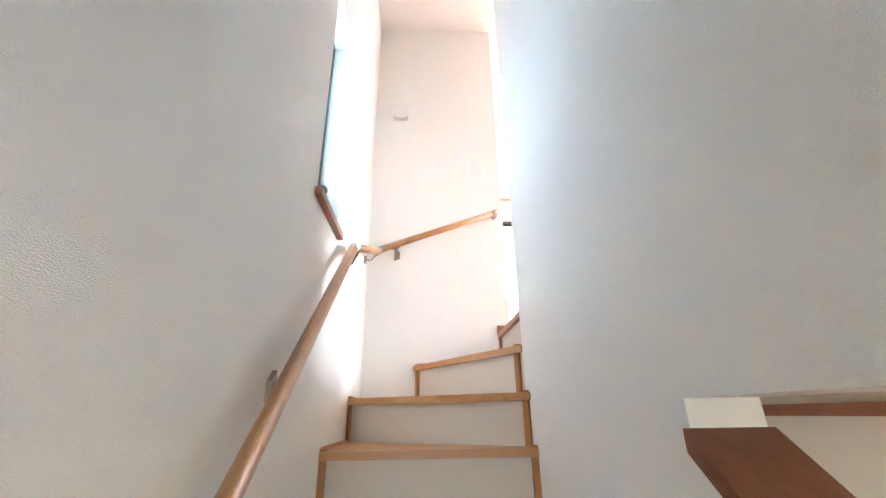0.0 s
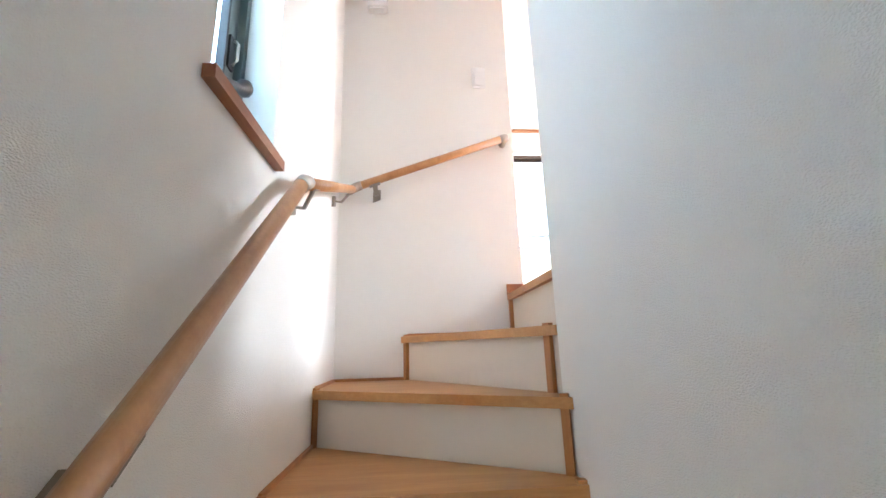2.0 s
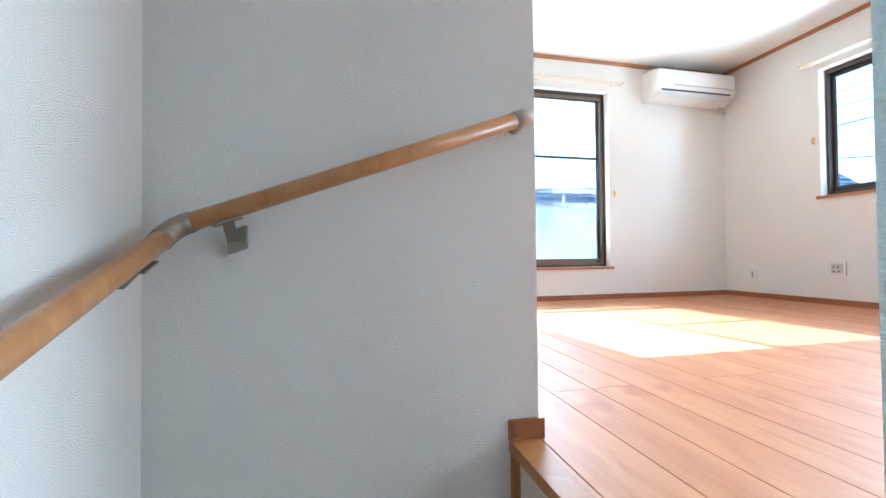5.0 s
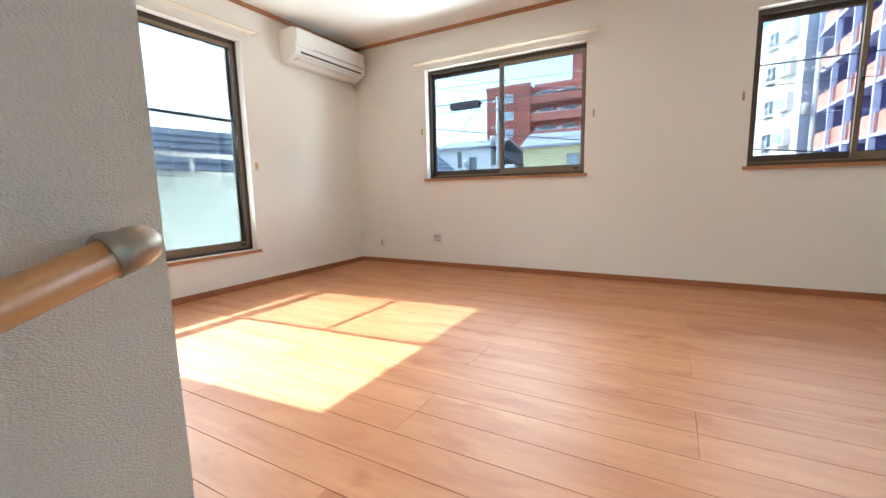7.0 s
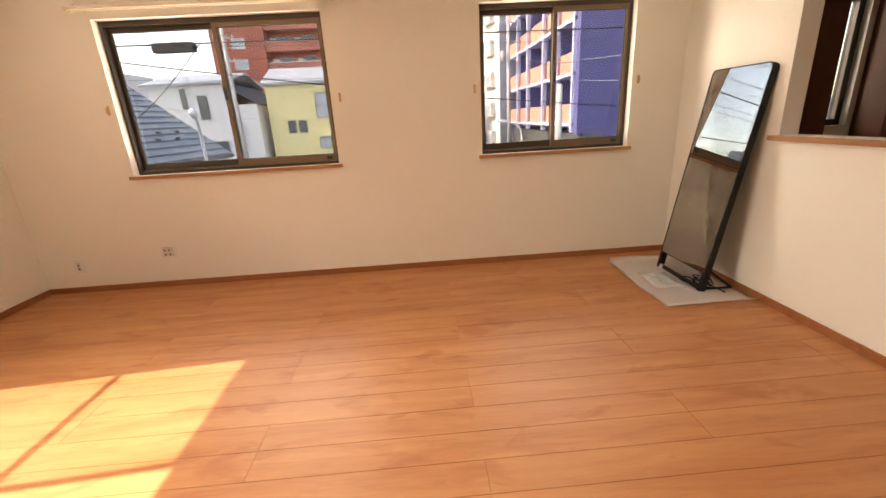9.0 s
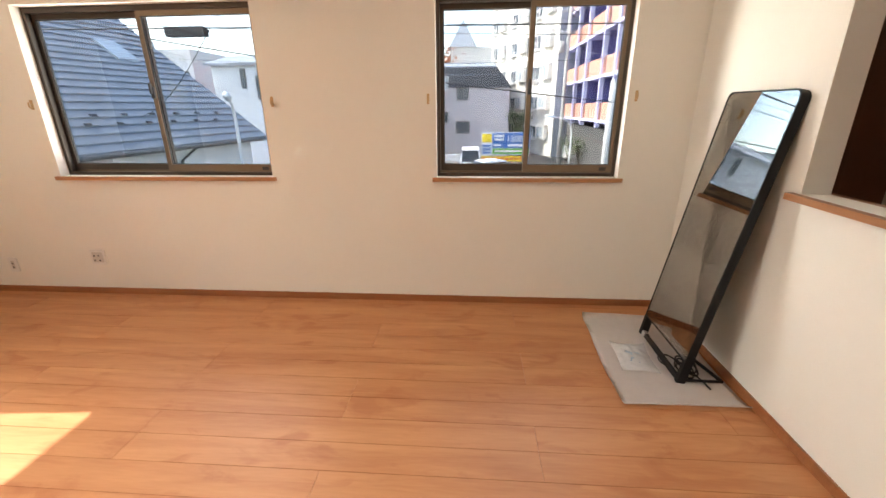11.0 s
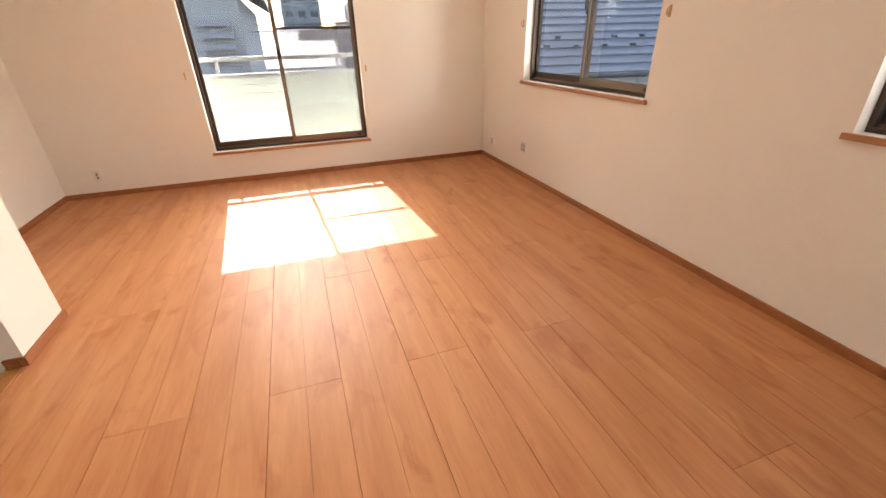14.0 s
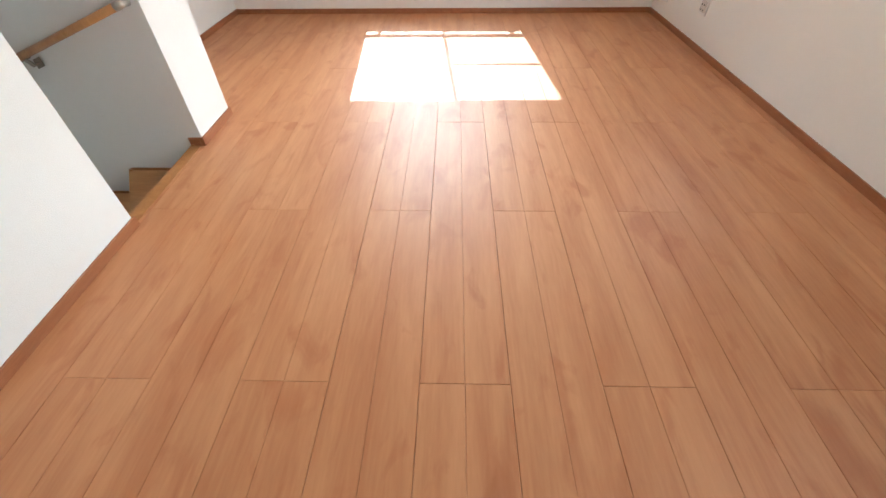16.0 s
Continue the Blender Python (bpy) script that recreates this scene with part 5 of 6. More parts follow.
# lilac-grey house with a charcoal mansard
gh = thing("grey_house", "lilac-grey rendered house with a charcoal mansard roof", "house", 43, 1.0, ZO)
bm = bmesh.new()
box(bm, 0, 9, -4.1, 4.1, 0, 6.4)
part("wall", bm, M_GREYW, gh)
bm = bmesh.new()
lo = [bm.verts.new(v) for v in ((-0.15, -4.25, 6.4), (-0.15, 4.25, 6.4), (9.15, 4.25, 6.4), (9.15, -4.25, 6.4))]
hi = [bm.verts.new(v) for v in ((0.35, -2.9, 8.2), (0.35, 3.9, 8.2), (8.6, 3.9, 8.2), (8.6, -2.9, 8.2))]
bm.faces.new(lo[::-1])
bm.faces.new(hi)
for i in range(4):
    bm.faces.new((lo[i], lo[(i + 1) % 4], hi[(i + 1) % 4], hi[i]))
part("mansard", bm, M_CHAR, gh, "charcoal mansard roof")
bm = bmesh.new()
gable(bm, 0.5, 8.5, -2.7, 3.7, 8.2, 0.7, 0.1, 0.1, "y")
part("roof", bm, M_ROOFG, gh)
for y, z, w, h in ((2.3, 6.2, 1.1, 1.15), (0.35, 5.35, 1.05, 1.0), (2.1, 3.3, 0.6, 0.85), (0.3, 2.25, 1.2, 1.05)):
    facade_window(gh, -0.16 if z > 6 else 0, y, z, w, h, "w", M_FRAMED if z < 6 else M_FRAMEW, M_PANE if z < 6 else M_PANEL_LT)
acu = thing("outdoor_unit", "white outdoor air conditioner unit on the house wall", "outdoor unit", 42.75, 4.4, ZO + 1.4)
bm = bmesh.new()
box(bm, -0.15, 0.24, -0.4, 0.4, 0, 0.6)
part("case", bm, M_FRAMEW, acu, bevel=0.02)
bm = bmesh.new()
tube(bm, [(-0.17, -0.1, 0.3), (-0.15, -0.1, 0.3)], 0.22, 16)
part("fan_grille", bm, M_FRAMED, acu)
bm = bmesh.new()
box(bm, -0.1, 0.2, -0.3, 0.3, -0.9, -0.001)
part("stand", bm, M_CONC, acu)
acu.location.z = ZO + 0.9
structure(block("wall_lot", 36.2, 36.4, -1.0, 13.5, ZO, ZO + 0.9, M_CONC), "low grey concrete wall at the lot", "wall")
guard = thing("guard_rail", "white metal guard rail along the lot", "guard rail", 35.6, 3.0, ZO)
for z in (0.45, 0.75):
    bm = bmesh.new()
    box(bm, -0.04, 0.04, -4.0, 4.0, z, z + 0.2)
    part("beam", bm, M_FRAMEW, guard, bevel=0.02)
for y in (-3.8, -1.9, 0, 1.9, 3.8):
    bm = bmesh.new()
    tube(bm, [(0.07, y, 0), (0.07, y, 0.95)], 0.05, 8)
    part("post", bm, M_FRAMEW, guard)

# red brick apartment block
rb = thing("red_apartment_block", "red-brown brick apartment block with balconies", "apartment building", 72, 20, ZO)
bm = bmesh.new()
box(bm, 0, 14, 3.4, 11.5, 0, 21.8)
box(bm, 2.2, 14, -14, 3.39, 0, 21.8)
box(bm, 3, 10, -9, -3, 21.801, 27.5)
part("wall", bm, M_BRICK, rb)
bm = bmesh.new()
for y0, y1, x in ((3.3, 11.6, -0.1), (-14.1, 3.29, 2.1)):
    box(bm, x, x + 0.5, y0, y1, 21.81, 22.3)
part("parapet", bm, M_BRICK2, rb)
for k in range(7):
    z = 1.0 + 3.0 * k
    facade_window(rb, 0, 7.4, z + 0.35, 1.9, 1.35, "w", M_FRAMEW, M_PANEL_LT)
    if k:
        bm = bmesh.new()
        box(bm, 0.2, 2.19, -14, 3.35, z - 0.25, z + 1.05)
        bal = part("balcony", bm, M_BRICK2, rb, "light red tiled balcony front")
        bm = bmesh.new()
        box(bm, 0.14, 2.19, -14, 3.36, z + 1.06, z + 1.16)
        part("coping", bm, M_FRAMEW, bal)
    for y in (1.0, -2.8, -6.6, -10.4):
        facade_window(rb, 2.2, y, z + 0.2, 1.9, 1.9, "w", M_FRAMEW, M_PANE)
        bm = bmesh.new()
        box(bm, 1.5, 2.1, y + 1.2, y + 1.9, z + 1.2, z + 1.8)
        part("air_unit", bm, M_FRAMEW, rb)

# purple and pink apartment block: galleries with pink fronts and lilac frames
pu = thing("purple_apartment_block", "dark purple apartment block with pink balconies", "apartment building", 24, -8, ZO)
bm = bmesh.new()
box(bm, 0.0, 18, -9.0, -1.5, 0, 16.5)
box(bm, 0.0, 0.5, -1.5, 0.0, 3.2, 16.5)
part("wall", bm, M_PURPLE, pu)
for k in range(5):
    z = 3.75 + 2.75 * k
    bm = bmesh.new()
    box(bm, 0.5, 17.4, -1.5, 0.14, z - 0.12, z + 0.06)
    slab = part("floor_slab", bm, M_LILAC, pu, "pale lilac floor slab edge")
    for a in (0.75, 3.4, 6.1, 10.2, 13.4):
        b = {0.75: 2.9, 3.4: 5.6, 6.1: 9.7, 10.2: 12.9, 13.4: 16.9}[a]
        bm = bmesh.new()
        box(bm, a, b, -0.06, 0.06, z + 0.061, z + 1.12)
        part("balcony_front", bm, M_PINK, slab, "salmon-pink balcony front")
        bm = bmesh.new()
        box(bm, a + 0.3, a + 1.3, -1.5, -1.44, z + 0.1, z + 2.1)
        part("door", bm, M_FRAMED, slab)
for a in (0.0, 2.95, 5.7, 9.8, 13.0, 17.0):
    bm = bmesh.new()
    box(bm, a + 0.5, a + 0.72, -0.12, 0.18, 3.3, 16.5)
    part("column", bm, M_LILAC, pu)
for a in (2.95, 5.7, 9.8, 13.0):
    bm = bmesh.new()
    box(bm, a + 0.54, a + 0.68, -1.5, -0.13, 3.9, 16.4)
    part("partition", bm, M_PURPLE, pu)
bm = bmesh.new()
box(bm, 0.02, 17.5, -8.9, -0.4, 0, 3.2)
part("ground_storey", bm, M_FRAMED, pu, "dark ground-floor shops")
shop = thing("parking_sign", "white, yellow and red parking sign on the shop roof", "sign", 21.0, -7.8, ZO)
bm = bmesh.new()
box(bm, -0.1, 0.1, -1.4, 1.4, 1.5, 2.6)
part("board", bm, M_FRAMEW, shop, bevel=0.02)
bm = bmesh.new()
box(bm, -0.125, -0.101, -1.1, 0.6, 1.62, 2.2)
part("panel", bm, mat("sign_yellow", (0.80, 0.60, 0.05), 0.5), shop, "yellow sign panel")
bm = bmesh.new()
for y in (-0.95, -0.45, 0.05):
    box(bm, -0.14, -0.126, y, y + 0.38, 1.72, 2.1)
part("mark", bm, mat("sign_red", (0.60, 0.05, 0.04), 0.5), shop, "red bars of unreadable lettering")
for y in (-1.1, 1.1):
    bm = bmesh.new()
    tube(bm, [(0, y, 0), (0, y, 1.52)], 0.06, 8)
    part("post", bm, M_FRAMEW, shop)

# ivory apartment block, turned
iv = thing("ivory_apartment_block", "ivory apartment block with projecting window bays", "apartment building", 42.0, -7.2, ZO)
iv.rotation_euler = (0, 0, radians(21))
bm = bmesh.new()
box(bm, 0.03, 15, -9, 0, 0, 17.5)
part("wall", bm, M_APTW, iv)
# shade of the sunless end wall, put on as a grey sheet
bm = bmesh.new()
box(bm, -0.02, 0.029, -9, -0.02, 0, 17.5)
part("side_wall", bm, M_APTG, iv, "end wall coloured grey for its shade")
for k in range(6):
    z = 1.6 + 2.75 * k
    for x in (1.6, 6.6, 11.6):
        bm = bmesh.new()
        box(bm, x - 0.75, x + 0.75, 0.001, 0.45, z, z + 1.35)
        bay = part("window_bay", bm, M_APTW, iv, bevel=0.03)
        facade_window(iv, x, 0.45, z + 0.18, 1.1, 0.95, "n", M_FRAMEW, M_PANEL_LT)
        facade_window(iv, x + 2.2, 0.0, z + 0.1, 1.2, 1.1, "n", M_FRAMEW, M_PANE)
        bm = bmesh.new()
        for s in range(7):
            box(bm, x + 1.6 + 0.2 * s, x + 1.63 + 0.2 * s, 0.30, 0.33, z - 0.1, z + 0.55)
        box(bm, x + 1.55, x + 2.9, 0.29, 0.34, z + 0.55, z + 0.6)
        box(bm, x + 1.55, x + 2.9, 0.001, 0.34, z - 0.15, z - 0.1)
        part("railing", bm, M_FRAMEW, iv)
tower = thing("ivory_tower_house", "white tower with a grey pointed roof", "building", 62, 1.0, ZO)
bm = bmesh.new()
box(bm, -2, 4, -3.5, 2.4, 0, 12.0)
part("wall", bm, M_APTW, tower)
bm = bmesh.new()
base = [bm.verts.new(v) for v in ((-2.2, -1.0, 12), (-2.2, 2.6, 12), (2, 2.6, 12), (2, -1.0, 12))]
tip = bm.verts.new((-0.1, 0.8, 15.5))
bm.faces.new(base[::-1])
for i in range(4):
    bm.faces.new((base[i], base[(i + 1) % 4], tip))
part("roof", bm, M_ROOFG, tower)

# distant pale blocks behind the slate roof and the white house
for x, y, w, d, h, c in ((95, 62, 14, 12, 17, M_APTW), (80, 52, 9, 10, 13, M_WALLW), (110, 48, 12, 14, 17, M_APTG), (88, 72, 10, 10, 19, M_APTG)):
    t = thing("distant_block", "pale distant apartment block", "building", x, y, ZO)
    bm = bmesh.new()
    box(bm, 0, w, 0, d, 0, h)
    part("wall", bm, c, t)
    for k in range(int(h // 3)):
        for s in range(int(d // 3)):
            facade_window(t, 0, 1.6 + 3 * s, 1.0 + 3 * k, 1.6, 1.3, "w", M_FRAMEW, M_PANE)


# trees
def tree(x, y, height, crown, leaf, label, n=1500, seed=3):
    rnd = random.Random(seed)
    t = thing("tree", label, "tree", x, y, ZO)
    bm = bmesh.new()
    tube(bm, [(0, 0, 0), (0.1, 0.05, height * 0.35), (0.0, 0.15, height * 0.7)], [0.035 * height, 0.026 * height, 0.01 * height], 9)
    limbs = []
    for k in range(9):
        a, e = rnd.uniform(0, 6.28), rnd.uniform(0.5, 0.95)
        b = Vector((math.cos(a) * crown * 0.7, math.sin(a) * crown * 0.7, height * e))
        s = Vector((0, 0.1, height * rnd.uniform(0.3, 0.6)))
        tube(bm, [s, s.lerp(b, 0.5) + Vector((0, 0, 0.3)), b], [0.012 * height, 0.008 * height, 0.003 * height], 6)
        limbs.append(b)
    part("trunk", bm, mat("bark", (0.10, 0.075, 0.055), 0.9, vary=0.2, scale=8), t)
    bm = bmesh.new()
    for k in range(n):
        c = rnd.choice(limbs) + Vector((rnd.gauss(0, 0.3), rnd.gauss(0, 0.3), rnd.gauss(0, 0.22))) * crown
        u = Vector((rnd.uniform(-1, 1), rnd.uniform(-1, 1), rnd.uniform(-0.6, 0.6))).normalized() * crown * 0.07
        v = u.cross(Vector((rnd.uniform(-1, 1), rnd.uniform(-1, 1), 1))).normalized() * crown * 0.045
        bm.faces.new([bm.verts.new(c + q) for q in (u, v, -u, -v)])
    part("crown", bm, leaf, t)


tree(64, 5.0, 12.5, 4.2, mat("autumn_leaves", (0.42, 0.13, 0.05), 0.8, vary=0.35, scale=1.5), "autumn tree with orange-red leaves behind the houses")
tree(40.3, -3.9, 4.3, 0.95, mat("green_leaves", (0.045, 0.075, 0.03), 0.8, vary=0.3, scale=3), "small dark green tree beside the grey house", 3200, 5)
tree(35.0, -8.2, 2.2, 1.3, mat("hedge_leaves", (0.10, 0.14, 0.05), 0.8, vary=0.3, scale=3), "low green shrub at the street corner", 500, 8)


# cars
def car(x, y, turn, l, w, h, paint, label, hood=0.9, van=False):
    """A parked car in local axes: x forward, built from a side profile, with glass, wheels and lamps."""
    t = thing("parked_car", label, "car", x, y, ZO + 0.02)
    t.rotation_euler = (0, 0, radians(turn))
    L = l / 2
    belt = h * 0.55
    body = [(-L, 0.30), (-L, belt), (-L + 0.12, belt + 0.03), (L - hood, belt + 0.02), (L - 0.12, belt - (0.02 if van else 0.12)), (L, belt - 0.28), (L, 0.30), (L - 0.2, 0.22), (-L + 0.2, 0.22)]
    rake = 0.35 if van else 0.75
    cabin = [(-L + 0.06, belt + 0.031), (-L + (0.18 if van else 0.45), h - 0.04), (-L + 0.6, h), (L - hood - rake - 0.2, h), (L - hood - rake, h - 0.05), (L - hood + 0.05, belt + 0.025)]
    bm = bmesh.new()
    for prof, half, top in ((body, w / 2, w / 2), (cabin, w / 2 - 0.03, w / 2 - 0.14)):
        zs = [q[1] for q in prof]
        def hw(z):
            return half + (top - half) * (z - min(zs)) / (max(zs) - min(zs))
        a, b = [bm.verts.new((u, -hw(z), z)) for u, z in prof], [bm.verts.new((u, hw(z), z)) for u, z in prof]
        bm.faces.new(a)
        bm.faces.new(b[::-1])
        for i in range(len(prof)):
            j = (i + 1) % len(prof)
            bm.faces.new((a[i], a[j], b[j], b[i]))
    part("body", bm, paint, t, bevel=0.05, smooth=False)
    zl, zh = belt + 0.07, h - 0.11
    for s in (-1, 1):
        spans = ((-L + 0.35, -L + 0.35 + (l - hood - rake - 0.5) * 0.48), (-L + 0.40 + (l - hood - rake - 0.5) * 0.48, L - hood - rake * 0.75))
        for k, (u0, u1) in enumerate(spans):
            bm = bmesh.new()
            y0, y1 = s * (w / 2 - 0.055), s * (w / 2 - 0.125)
            q = [(u0, y0, zl), (u1 + (rake * 0.5 if k else 0), y0, zl), (u1, y1, zh), (u0 + 0.1, y1, zh)]
            off = Vector((0, s * 0.014, 0))
            vs = [bm.verts.new(Vector(v) + o2) for o2 in (off, off * 2.0) for v in q]
            for f in ((0, 1, 2, 3), (7, 6, 5, 4), (0, 4, 5, 1), (1, 5, 6, 2), (2, 6, 7, 3), (3, 7, 4, 0)):
                bm.faces.new([vs[i] for i in f])
            part("side_window", bm, M_CARG, t)
    for (ua, za), (ub, zb), sgn in (((L - hood + 0.03, belt + 0.06), (L - hood - rake + 0.02, h - 0.09), 1), ((-L + 0.09, belt + 0.1), (-L + (0.19 if van else 0.42), h - 0.12), -1)):
        bm = bmesh.new()
        d = Vector((zb - za, 0, ua - ub)).normalized() * 0.012 * sgn
        wv = w / 2 - 0.14
        q = [Vector((ua, -wv, za)), Vector((ua, wv, za)), Vector((ub, wv - 0.06, zb)), Vector((ub, -wv + 0.06, zb))]
        vs = [bm.verts.new(v + Vector((sgn * k, 0, k * 0.3))) for k in (0.012, 0.03) for v in q]
        for f in ((0, 1, 2, 3), (7, 6, 5, 4), (0, 4, 5, 1), (1, 5, 6, 2), (2, 6, 7, 3), (3, 7, 4, 0)):
            bm.faces.new([vs[i] for i in f])
        part("windscreen" if sgn > 0 else "rear_window", bm, M_CARG, t)
    r = 0.29 if h < 1.8 else 0.32
    for u in (-L + 0.78, L - 0.78):
        for s in (-1, 1):
            bm = bmesh.new()
            tube(bm, [(u, s * (w / 2 - 0.20), r - 0.02), (u, s * (w / 2 + 0.01), r - 0.02)], r, 18)
            wheel = part("wheel", bm, M_TYRE, t, "black tyre")
            bm = bmesh.new()
            tube(bm, [(u, s * (w / 2 + 0.005), r - 0.02), (u, s * (w / 2 + 0.02), r - 0.02)], [r * 0.62, r * 0.55], 14)
            part("rim", bm, M_RIM, wheel)
    for s in (-1, 1):
        bm = bmesh.new()
        box(bm, L - 0.13, L + 0.012, s * w * 0.36 - 0.17, s * w * 0.36 + 0.17, belt - 0.30, belt - 0.16)
        part("headlight", bm, M_LAMP, t, bevel=0.02)
        bm = bmesh.new()
        box(bm, -L - 0.012, -L + 0.05, s * w * 0.42 - 0.08, s * w * 0.42 + 0.08, belt - 0.25, belt + 0.02)
        part("tail_light", bm, M_RED, t, bevel=0.02)
        bm = bmesh.new()
        box(bm, L - hood - 0.18, L - hood - 0.02, s * (w / 2 + 0.09) - 0.07, s * (w / 2 + 0.09) + 0.07, belt + 0.06, belt + 0.22)
        part("side_mirror", bm, paint, t, bevel=0.03)
    bm = bmesh.new()
    box(bm, L - 0.02, L + 0.02, -w * 0.30, w * 0.30, 0.36, 0.56)
    part("grille", bm, M_FRAMED, t)
    bm = bmesh.new()
    box(bm, L + 0.021, L + 0.03, -0.17, 0.17, 0.40, 0.52)
    part("number_plate", bm, M_FRAMEW, t)


car(32.2, 7.3, -90, 4.8, 1.85, 1.95, M_CARW, "white minivan parked in the lot", 0.95)
car(29.6, 7.9, -92, 4.2, 1.7, 1.55, M_CARW, "white station wagon parked in the lot", 1.0)
car(27.2, 9.2, -90, 4.3, 1.72, 1.45, M_CARB, "black car parked in the lot", 1.1)
car(31.0, 0.45, 180, 3.4, 1.48, 1.9, M_CARW, "small white box van parked beside the sign", 0.25, True)
car(28.0, -0.4, 120, 3.6, 1.5, 1.40, M_CARW, "white hatchback in front of the van", 0.8)
car(40.5, -9.6, 150, 4.4, 1.8, 1.9, M_CARW, "white van in the side street", 0.6, True)

# price board of the lot
pb = thing("price_board", "blue and green parking price board reading 1300 yen", "sign", 33.0, -2.15, ZO)
M_BLUE = mat("sign_blue", (0.03, 0.14, 0.42), 0.45, vary=0.05)
M_GREEN = mat("sign_green", (0.14, 0.42, 0.07), 0.45, vary=0.05)
M_SYEL = mat("sign_bright_yellow", (0.85, 0.62, 0.03), 0.45, vary=0.05)
bm = bmesh.new()
box(bm, 0, 0.12, -1.82, 1.82, 1.20, 2.86)
part("board", bm, M_FRAMEW, pb, bevel=0.02)
for y0, y1, z0, z1, m, lab in ((-1.78, 0.98, 1.72, 2.82, M_BLUE, "blue price panel"), (-1.78, 0.98, 1.26, 1.68, M_GREEN, "green panel"), (1.05, 1.75, 2.15, 2.75, M_SYEL, "yellow badge panel")):
    bm = bmesh.new()
    box(bm, -0.015, -0.001, y0, y1, z0, z1)
    part("panel", bm, m, pb, lab)
bm = bmesh.new()
box(bm, -0.02, 0.05, -1.7, 1.8, 0.72, 1.12)
part("lower_strip", bm, M_SYEL, pb, "yellow strip under the board")
bm = bmesh.new()
for z in (1.3, 1.55, 1.8):
    box(bm, -0.012, -0.001, 1.08, 1.72, z, z + 0.16)
part("bars", bm, M_BLUE, pb, "bars of unreadable lettering")
bm = bmesh.new()
for y0, y1, z0, z1 in ((0.1, 0.85, 2.5, 2.7), (0.1, 0.85, 2.25, 2.42), (0.3, 0.9, 1.85, 1.98), (-1.6, -0.2, 1.82, 2.0), (-1.4, 0.8, 1.4, 1.55)):
    box(bm, -0.022, -0.016, y0, y1, z0, z1)
part("bars", bm, M_FRAMEW, pb, "bars of unreadable lettering")
bm = bmesh.new()
for k in range(9):
    box(bm, -0.028, -0.021, 1.5 - 0.35 * k, 1.72 - 0.35 * k, 0.82, 1.02)
part("bars", bm, mat("sign_orange_red", (0.65, 0.12, 0.03), 0.5), pb, "bars of unreadable lettering")
font = bpy.data.curves.new("price", "FONT")
font.body, font.size, font.extrude, font.offset = "1300", 0.62, 0.008, 0.01
tx = new("price", font)
tx.parent, tx.location, tx.rotation_euler = pb, (-0.022, -0.05, 2.18), (radians(90), 0, radians(-90))
font.materials.append(M_FRAMEW)
for y in (-1.4, 1.4):
    bm = bmesh.new()
    tube(bm, [(0.06, y, 0), (0.06, y, 1.22)], 0.06, 8)
    part("post", bm, M_FRAMEW, pb)
for k, (x, y) in enumerate(((31.5, -2.6), (31.6, -2.95), (31.3, 1.5))):
    t = thing("bollard", "orange plastic marker post in the lot", "bollard", x, y, ZO + 0.02, "orange marker posts")
    bm = bmesh.new()
    tube(bm, [(0, 0, 0), (0, 0, 0.04), (0, 0, 0.05), (0, 0, 0.75), (0, 0, 0.8)], [0.14, 0.14, 0.06, 0.05, 0.03], 12)
    part("post", bm, mat("marker_orange", (0.75, 0.22, 0.03), 0.5), t)

# houses seen from the balcony window
nh = thing("grey_gable_house", "pale grey house with a dark gable roof", "house", -3.4, 11.0, ZO)
bm = bmesh.new()
box(bm, -4.5, 4.2, 0, 8, 0, 5.6)
g1 = [bm.verts.new(v) for v in ((-4.5, 0, 5.601), (4.2, 0, 5.601), (-0.15, 0, 8.6))]
g2 = [bm.verts.new(v) for v in ((-4.5, 8, 5.601), (4.2, 8, 5.601), (-0.15, 8, 8.6))]
bm.faces.new(g1)
bm.faces.new(g2[::-1])
for i in range(3):
    bm.faces.new((g1[i], g1[(i + 1) % 3], g2[(i + 1) % 3], g2[i]))
part("wall", bm, mat("pale_grey_render", (0.42, 0.45, 0.45), 0.8, vary=0.06, scale=0.8), nh)
bm = bmesh.new()
gable(bm, -4.5, 4.2, 0, 8, 5.65, 3.1, 0.5, 0.2, "y")
part("roof", bm, M_CHAR, nh)
for k in range(8):
    bm = bmesh.new()
    box(bm, 3.3, 4.0, -0.25, -0.01, 3.3 + 0.24 * k, 3.42 + 0.24 * k)
    part("louver", bm, M_ROOFG, nh)
bm = bmesh.new()
tube(bm, [(-1.9, -0.1, 0), (-1.9, -0.1, 6.8)], 0.06, 8)
part("downpipe", bm, M_FRAMED, nh)
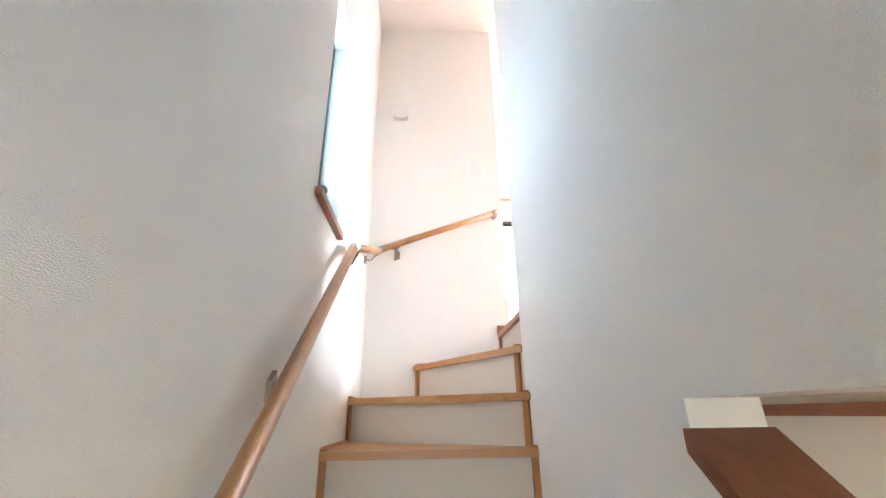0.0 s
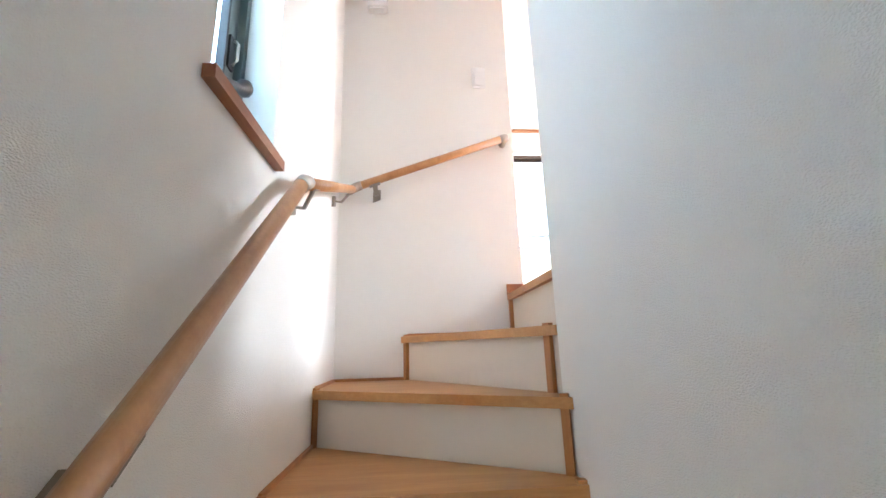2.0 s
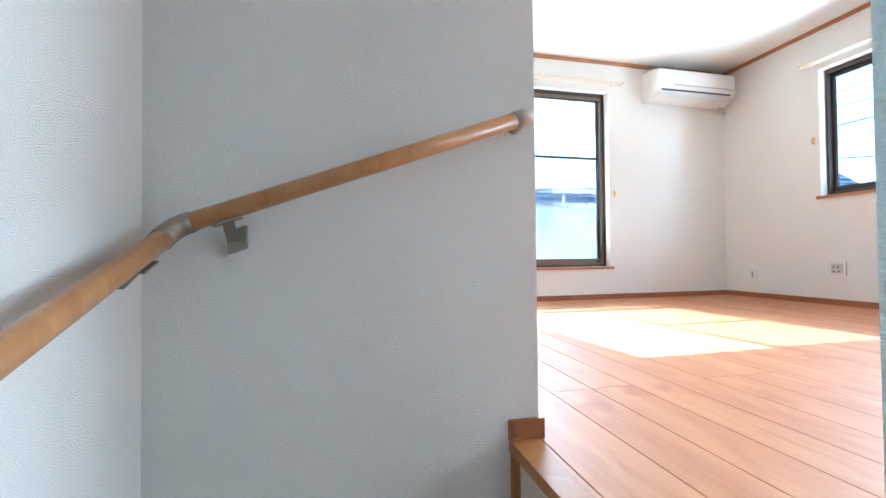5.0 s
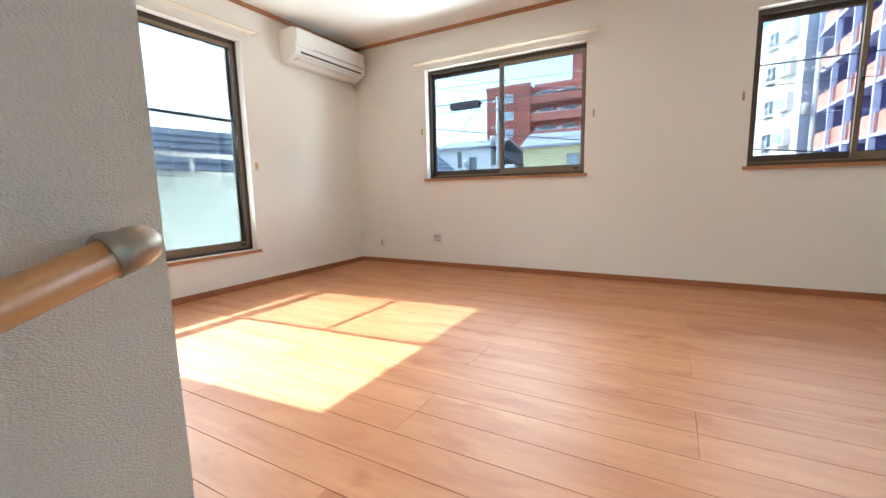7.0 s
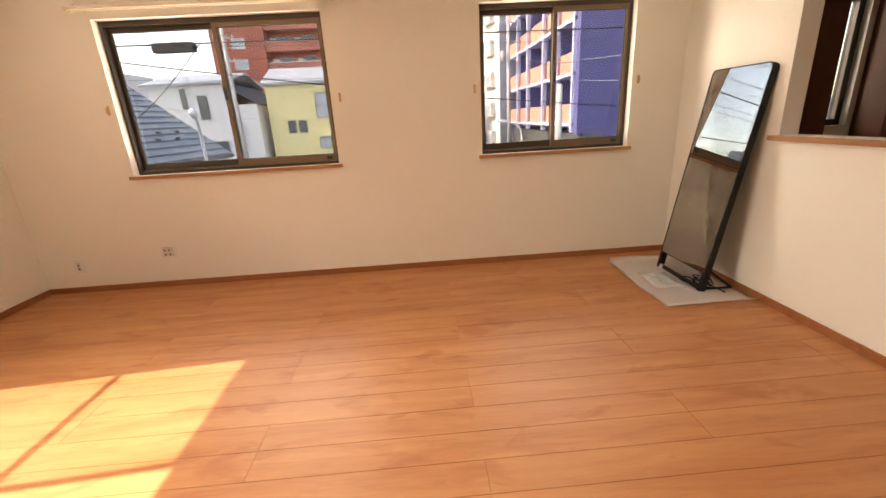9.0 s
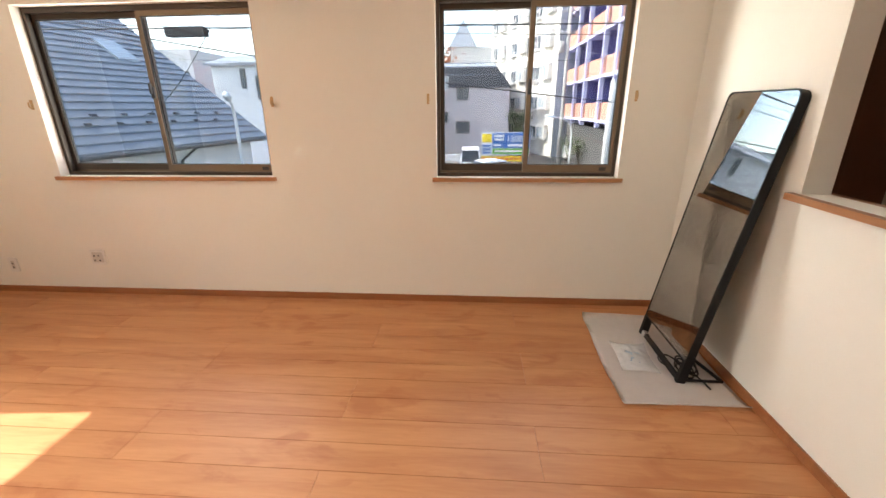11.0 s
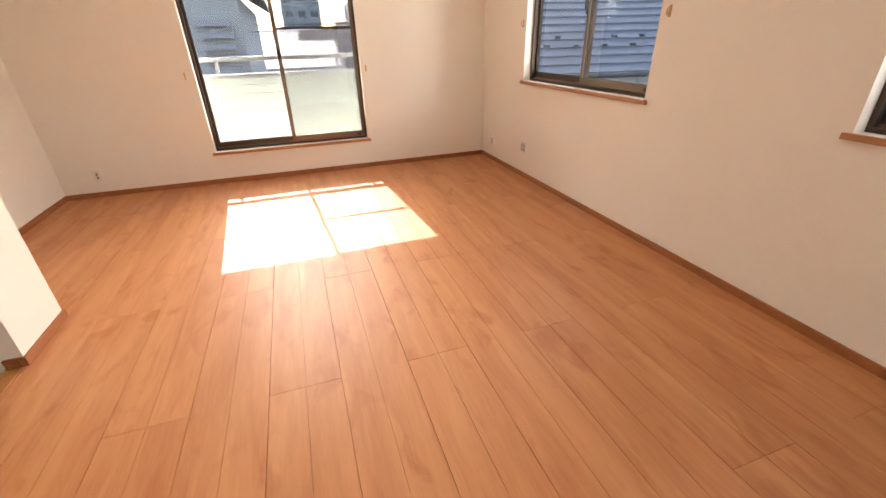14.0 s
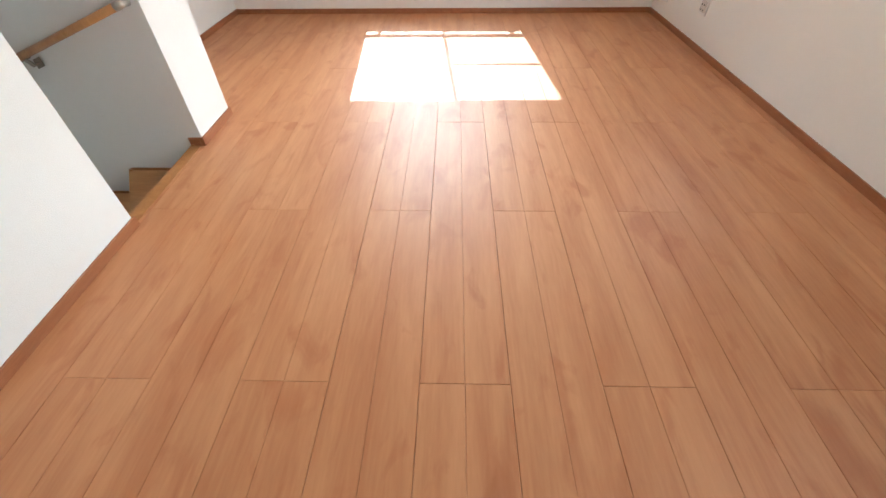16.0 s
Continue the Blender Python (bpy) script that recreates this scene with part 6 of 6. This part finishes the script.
for x, y, w, d, h, rs, wm, rm in ((1.5, 26, 5.5, 6, 3.2, 1.3, M_WALLW, M_ROOFG), (6.6, 30, 7, 7, 2.6, 2.6, M_WALLW, mat("brown_tile_roof", (0.20, 0.17, 0.15), 0.7, vary=0.12, scale=1.5)), (-4, 34, 6, 7, 3.4, 2, M_WALLW, M_CHAR), (14.5, 34, 6, 6, 3.0, 2.2, M_WALLW, M_ROOFG),
                                    (2.0, 44, 7, 7, 3.6, 2.0, M_WALLW, M_ROOFG), (10.5, 46, 6, 7, 4.0, 2.2, M_APTW, M_CHAR), (19, 48, 8, 8, 4.2, 2.0, M_WALLW, M_ROOFG)):
    t = thing("neighbour_house", "low neighbouring house with a pitched roof", "house", x, y, ZO)
    bm = bmesh.new()
    box(bm, -w / 2, w / 2, 0, d, 0, h)
    part("wall", bm, wm, t)
    bm = bmesh.new()
    gable(bm, -w / 2, w / 2, 0, d, h, rs, 0.4, 0.16, "x")
    part("roof", bm, rm, t)
    facade_window(t, -w / 4, 0, 1.2, 1.4, 1.2, "s", M_FRAMEW, M_PANE)
    facade_window(t, w / 4, 0, 1.2, 1.2, 1.0, "s", M_FRAMEW, M_PANEL_LT)
for x, y, w, d, h in ((7.0, 120, 9, 12, 15.5), (23, 105, 12, 12, 12.5), (27.5, 62, 8, 10, 13.5), (-30, 110, 16, 12, 12)):
    t = thing("distant_block", "hazy grey distant apartment block", "building", x, y, ZO)
    bm = bmesh.new()
    box(bm, -w / 2, w / 2, 0, d, 0, h)
    box(bm, -w / 6, w / 6, 2, 6, h + 0.001, h + 2)
    part("wall", bm, M_APTG, t)
    for k in range(int(h // 3)):
        for s in range(int(w // 3)):
            facade_window(t, -w / 2 + 1.6 + 3 * s, 0, 1.0 + 3 * k, 1.7, 1.3, "s", M_FRAMEW, M_PANE)

# ---------- floor boards ----------
# boards of 303 mm with a groove down the middle, laid in half-bond along y
BW, BLEN = 0.303, 1.818
board_cache = {}
def board_mesh(w, l):
    key = (round(w, 3), round(l, 3))
    if key not in board_cache:
        c = 0.0015
        mid = w / 2 if abs(w - BW) < 0.02 else None
        prof = [(0, -0.012), (0, -0.003), (c, 0)]
        if mid:
            prof += [(mid - 0.0016, 0), (mid - 0.0007, -0.0024), (mid + 0.0007, -0.0024), (mid + 0.0016, 0)]
        prof += [(w - c, 0), (w, -0.003), (w, -0.012)]
        vs, fs = [], []
        n = len(prof)
        ends = [(0.0, 1), (c * 0.8, 0), (l - c * 0.8, 0), (l, 1)]
        for y, low in ends:
            vs += [(x, y, min(z, -0.002) if low else z) for x, z in prof]
        for e in range(3):
            for i in range(n - 1):
                fs.append((e * n + i, e * n + i + 1, (e + 1) * n + i + 1, (e + 1) * n + i))
        fs += [tuple(range(n)), tuple(range(3 * n, 4 * n))[::-1]]
        me = bpy.data.meshes.new("floor_board")
        me.from_pydata(vs, [], [tuple(reversed(f)) for f in fs])
        me.update()
        me.materials.append(M_FLOOR)
        board_cache[key] = me
    return board_cache[key]


def lay(x0, x1, y0, y1):
    """Boards over a rectangle of the plan, on the common grid."""
    i0 = math.floor((x0 - 1.314) / BW)
    i = i0
    while 1.314 + i * BW < x1 - 0.004:
        a, b = max(x0, 1.314 + i * BW), min(x1, 1.314 + (i + 1) * BW)
        start = 0.875 + (0.909 if i % 2 else 0.0)
        j = math.floor((y0 - start) / BLEN)
        while start + j * BLEN < y1 - 0.004:
            c, d = max(y0, start + j * BLEN), min(y1, start + (j + 1) * BLEN)
            if b - a > 0.006 and d - c > 0.006:
                ob = new("floor_board", board_mesh(b - a - 0.0004, d - c - 0.0004))
                ob.location = (a, c, ZF)
                ob.parent = floor
            j += 1
        i += 1


lay(XR + 0.001, XE, -3.27, YN)
lay(XT + 0.058, XR + 0.001, YO, YH)
lay(XW, XR + 0.001, YB + 0.001, YN)
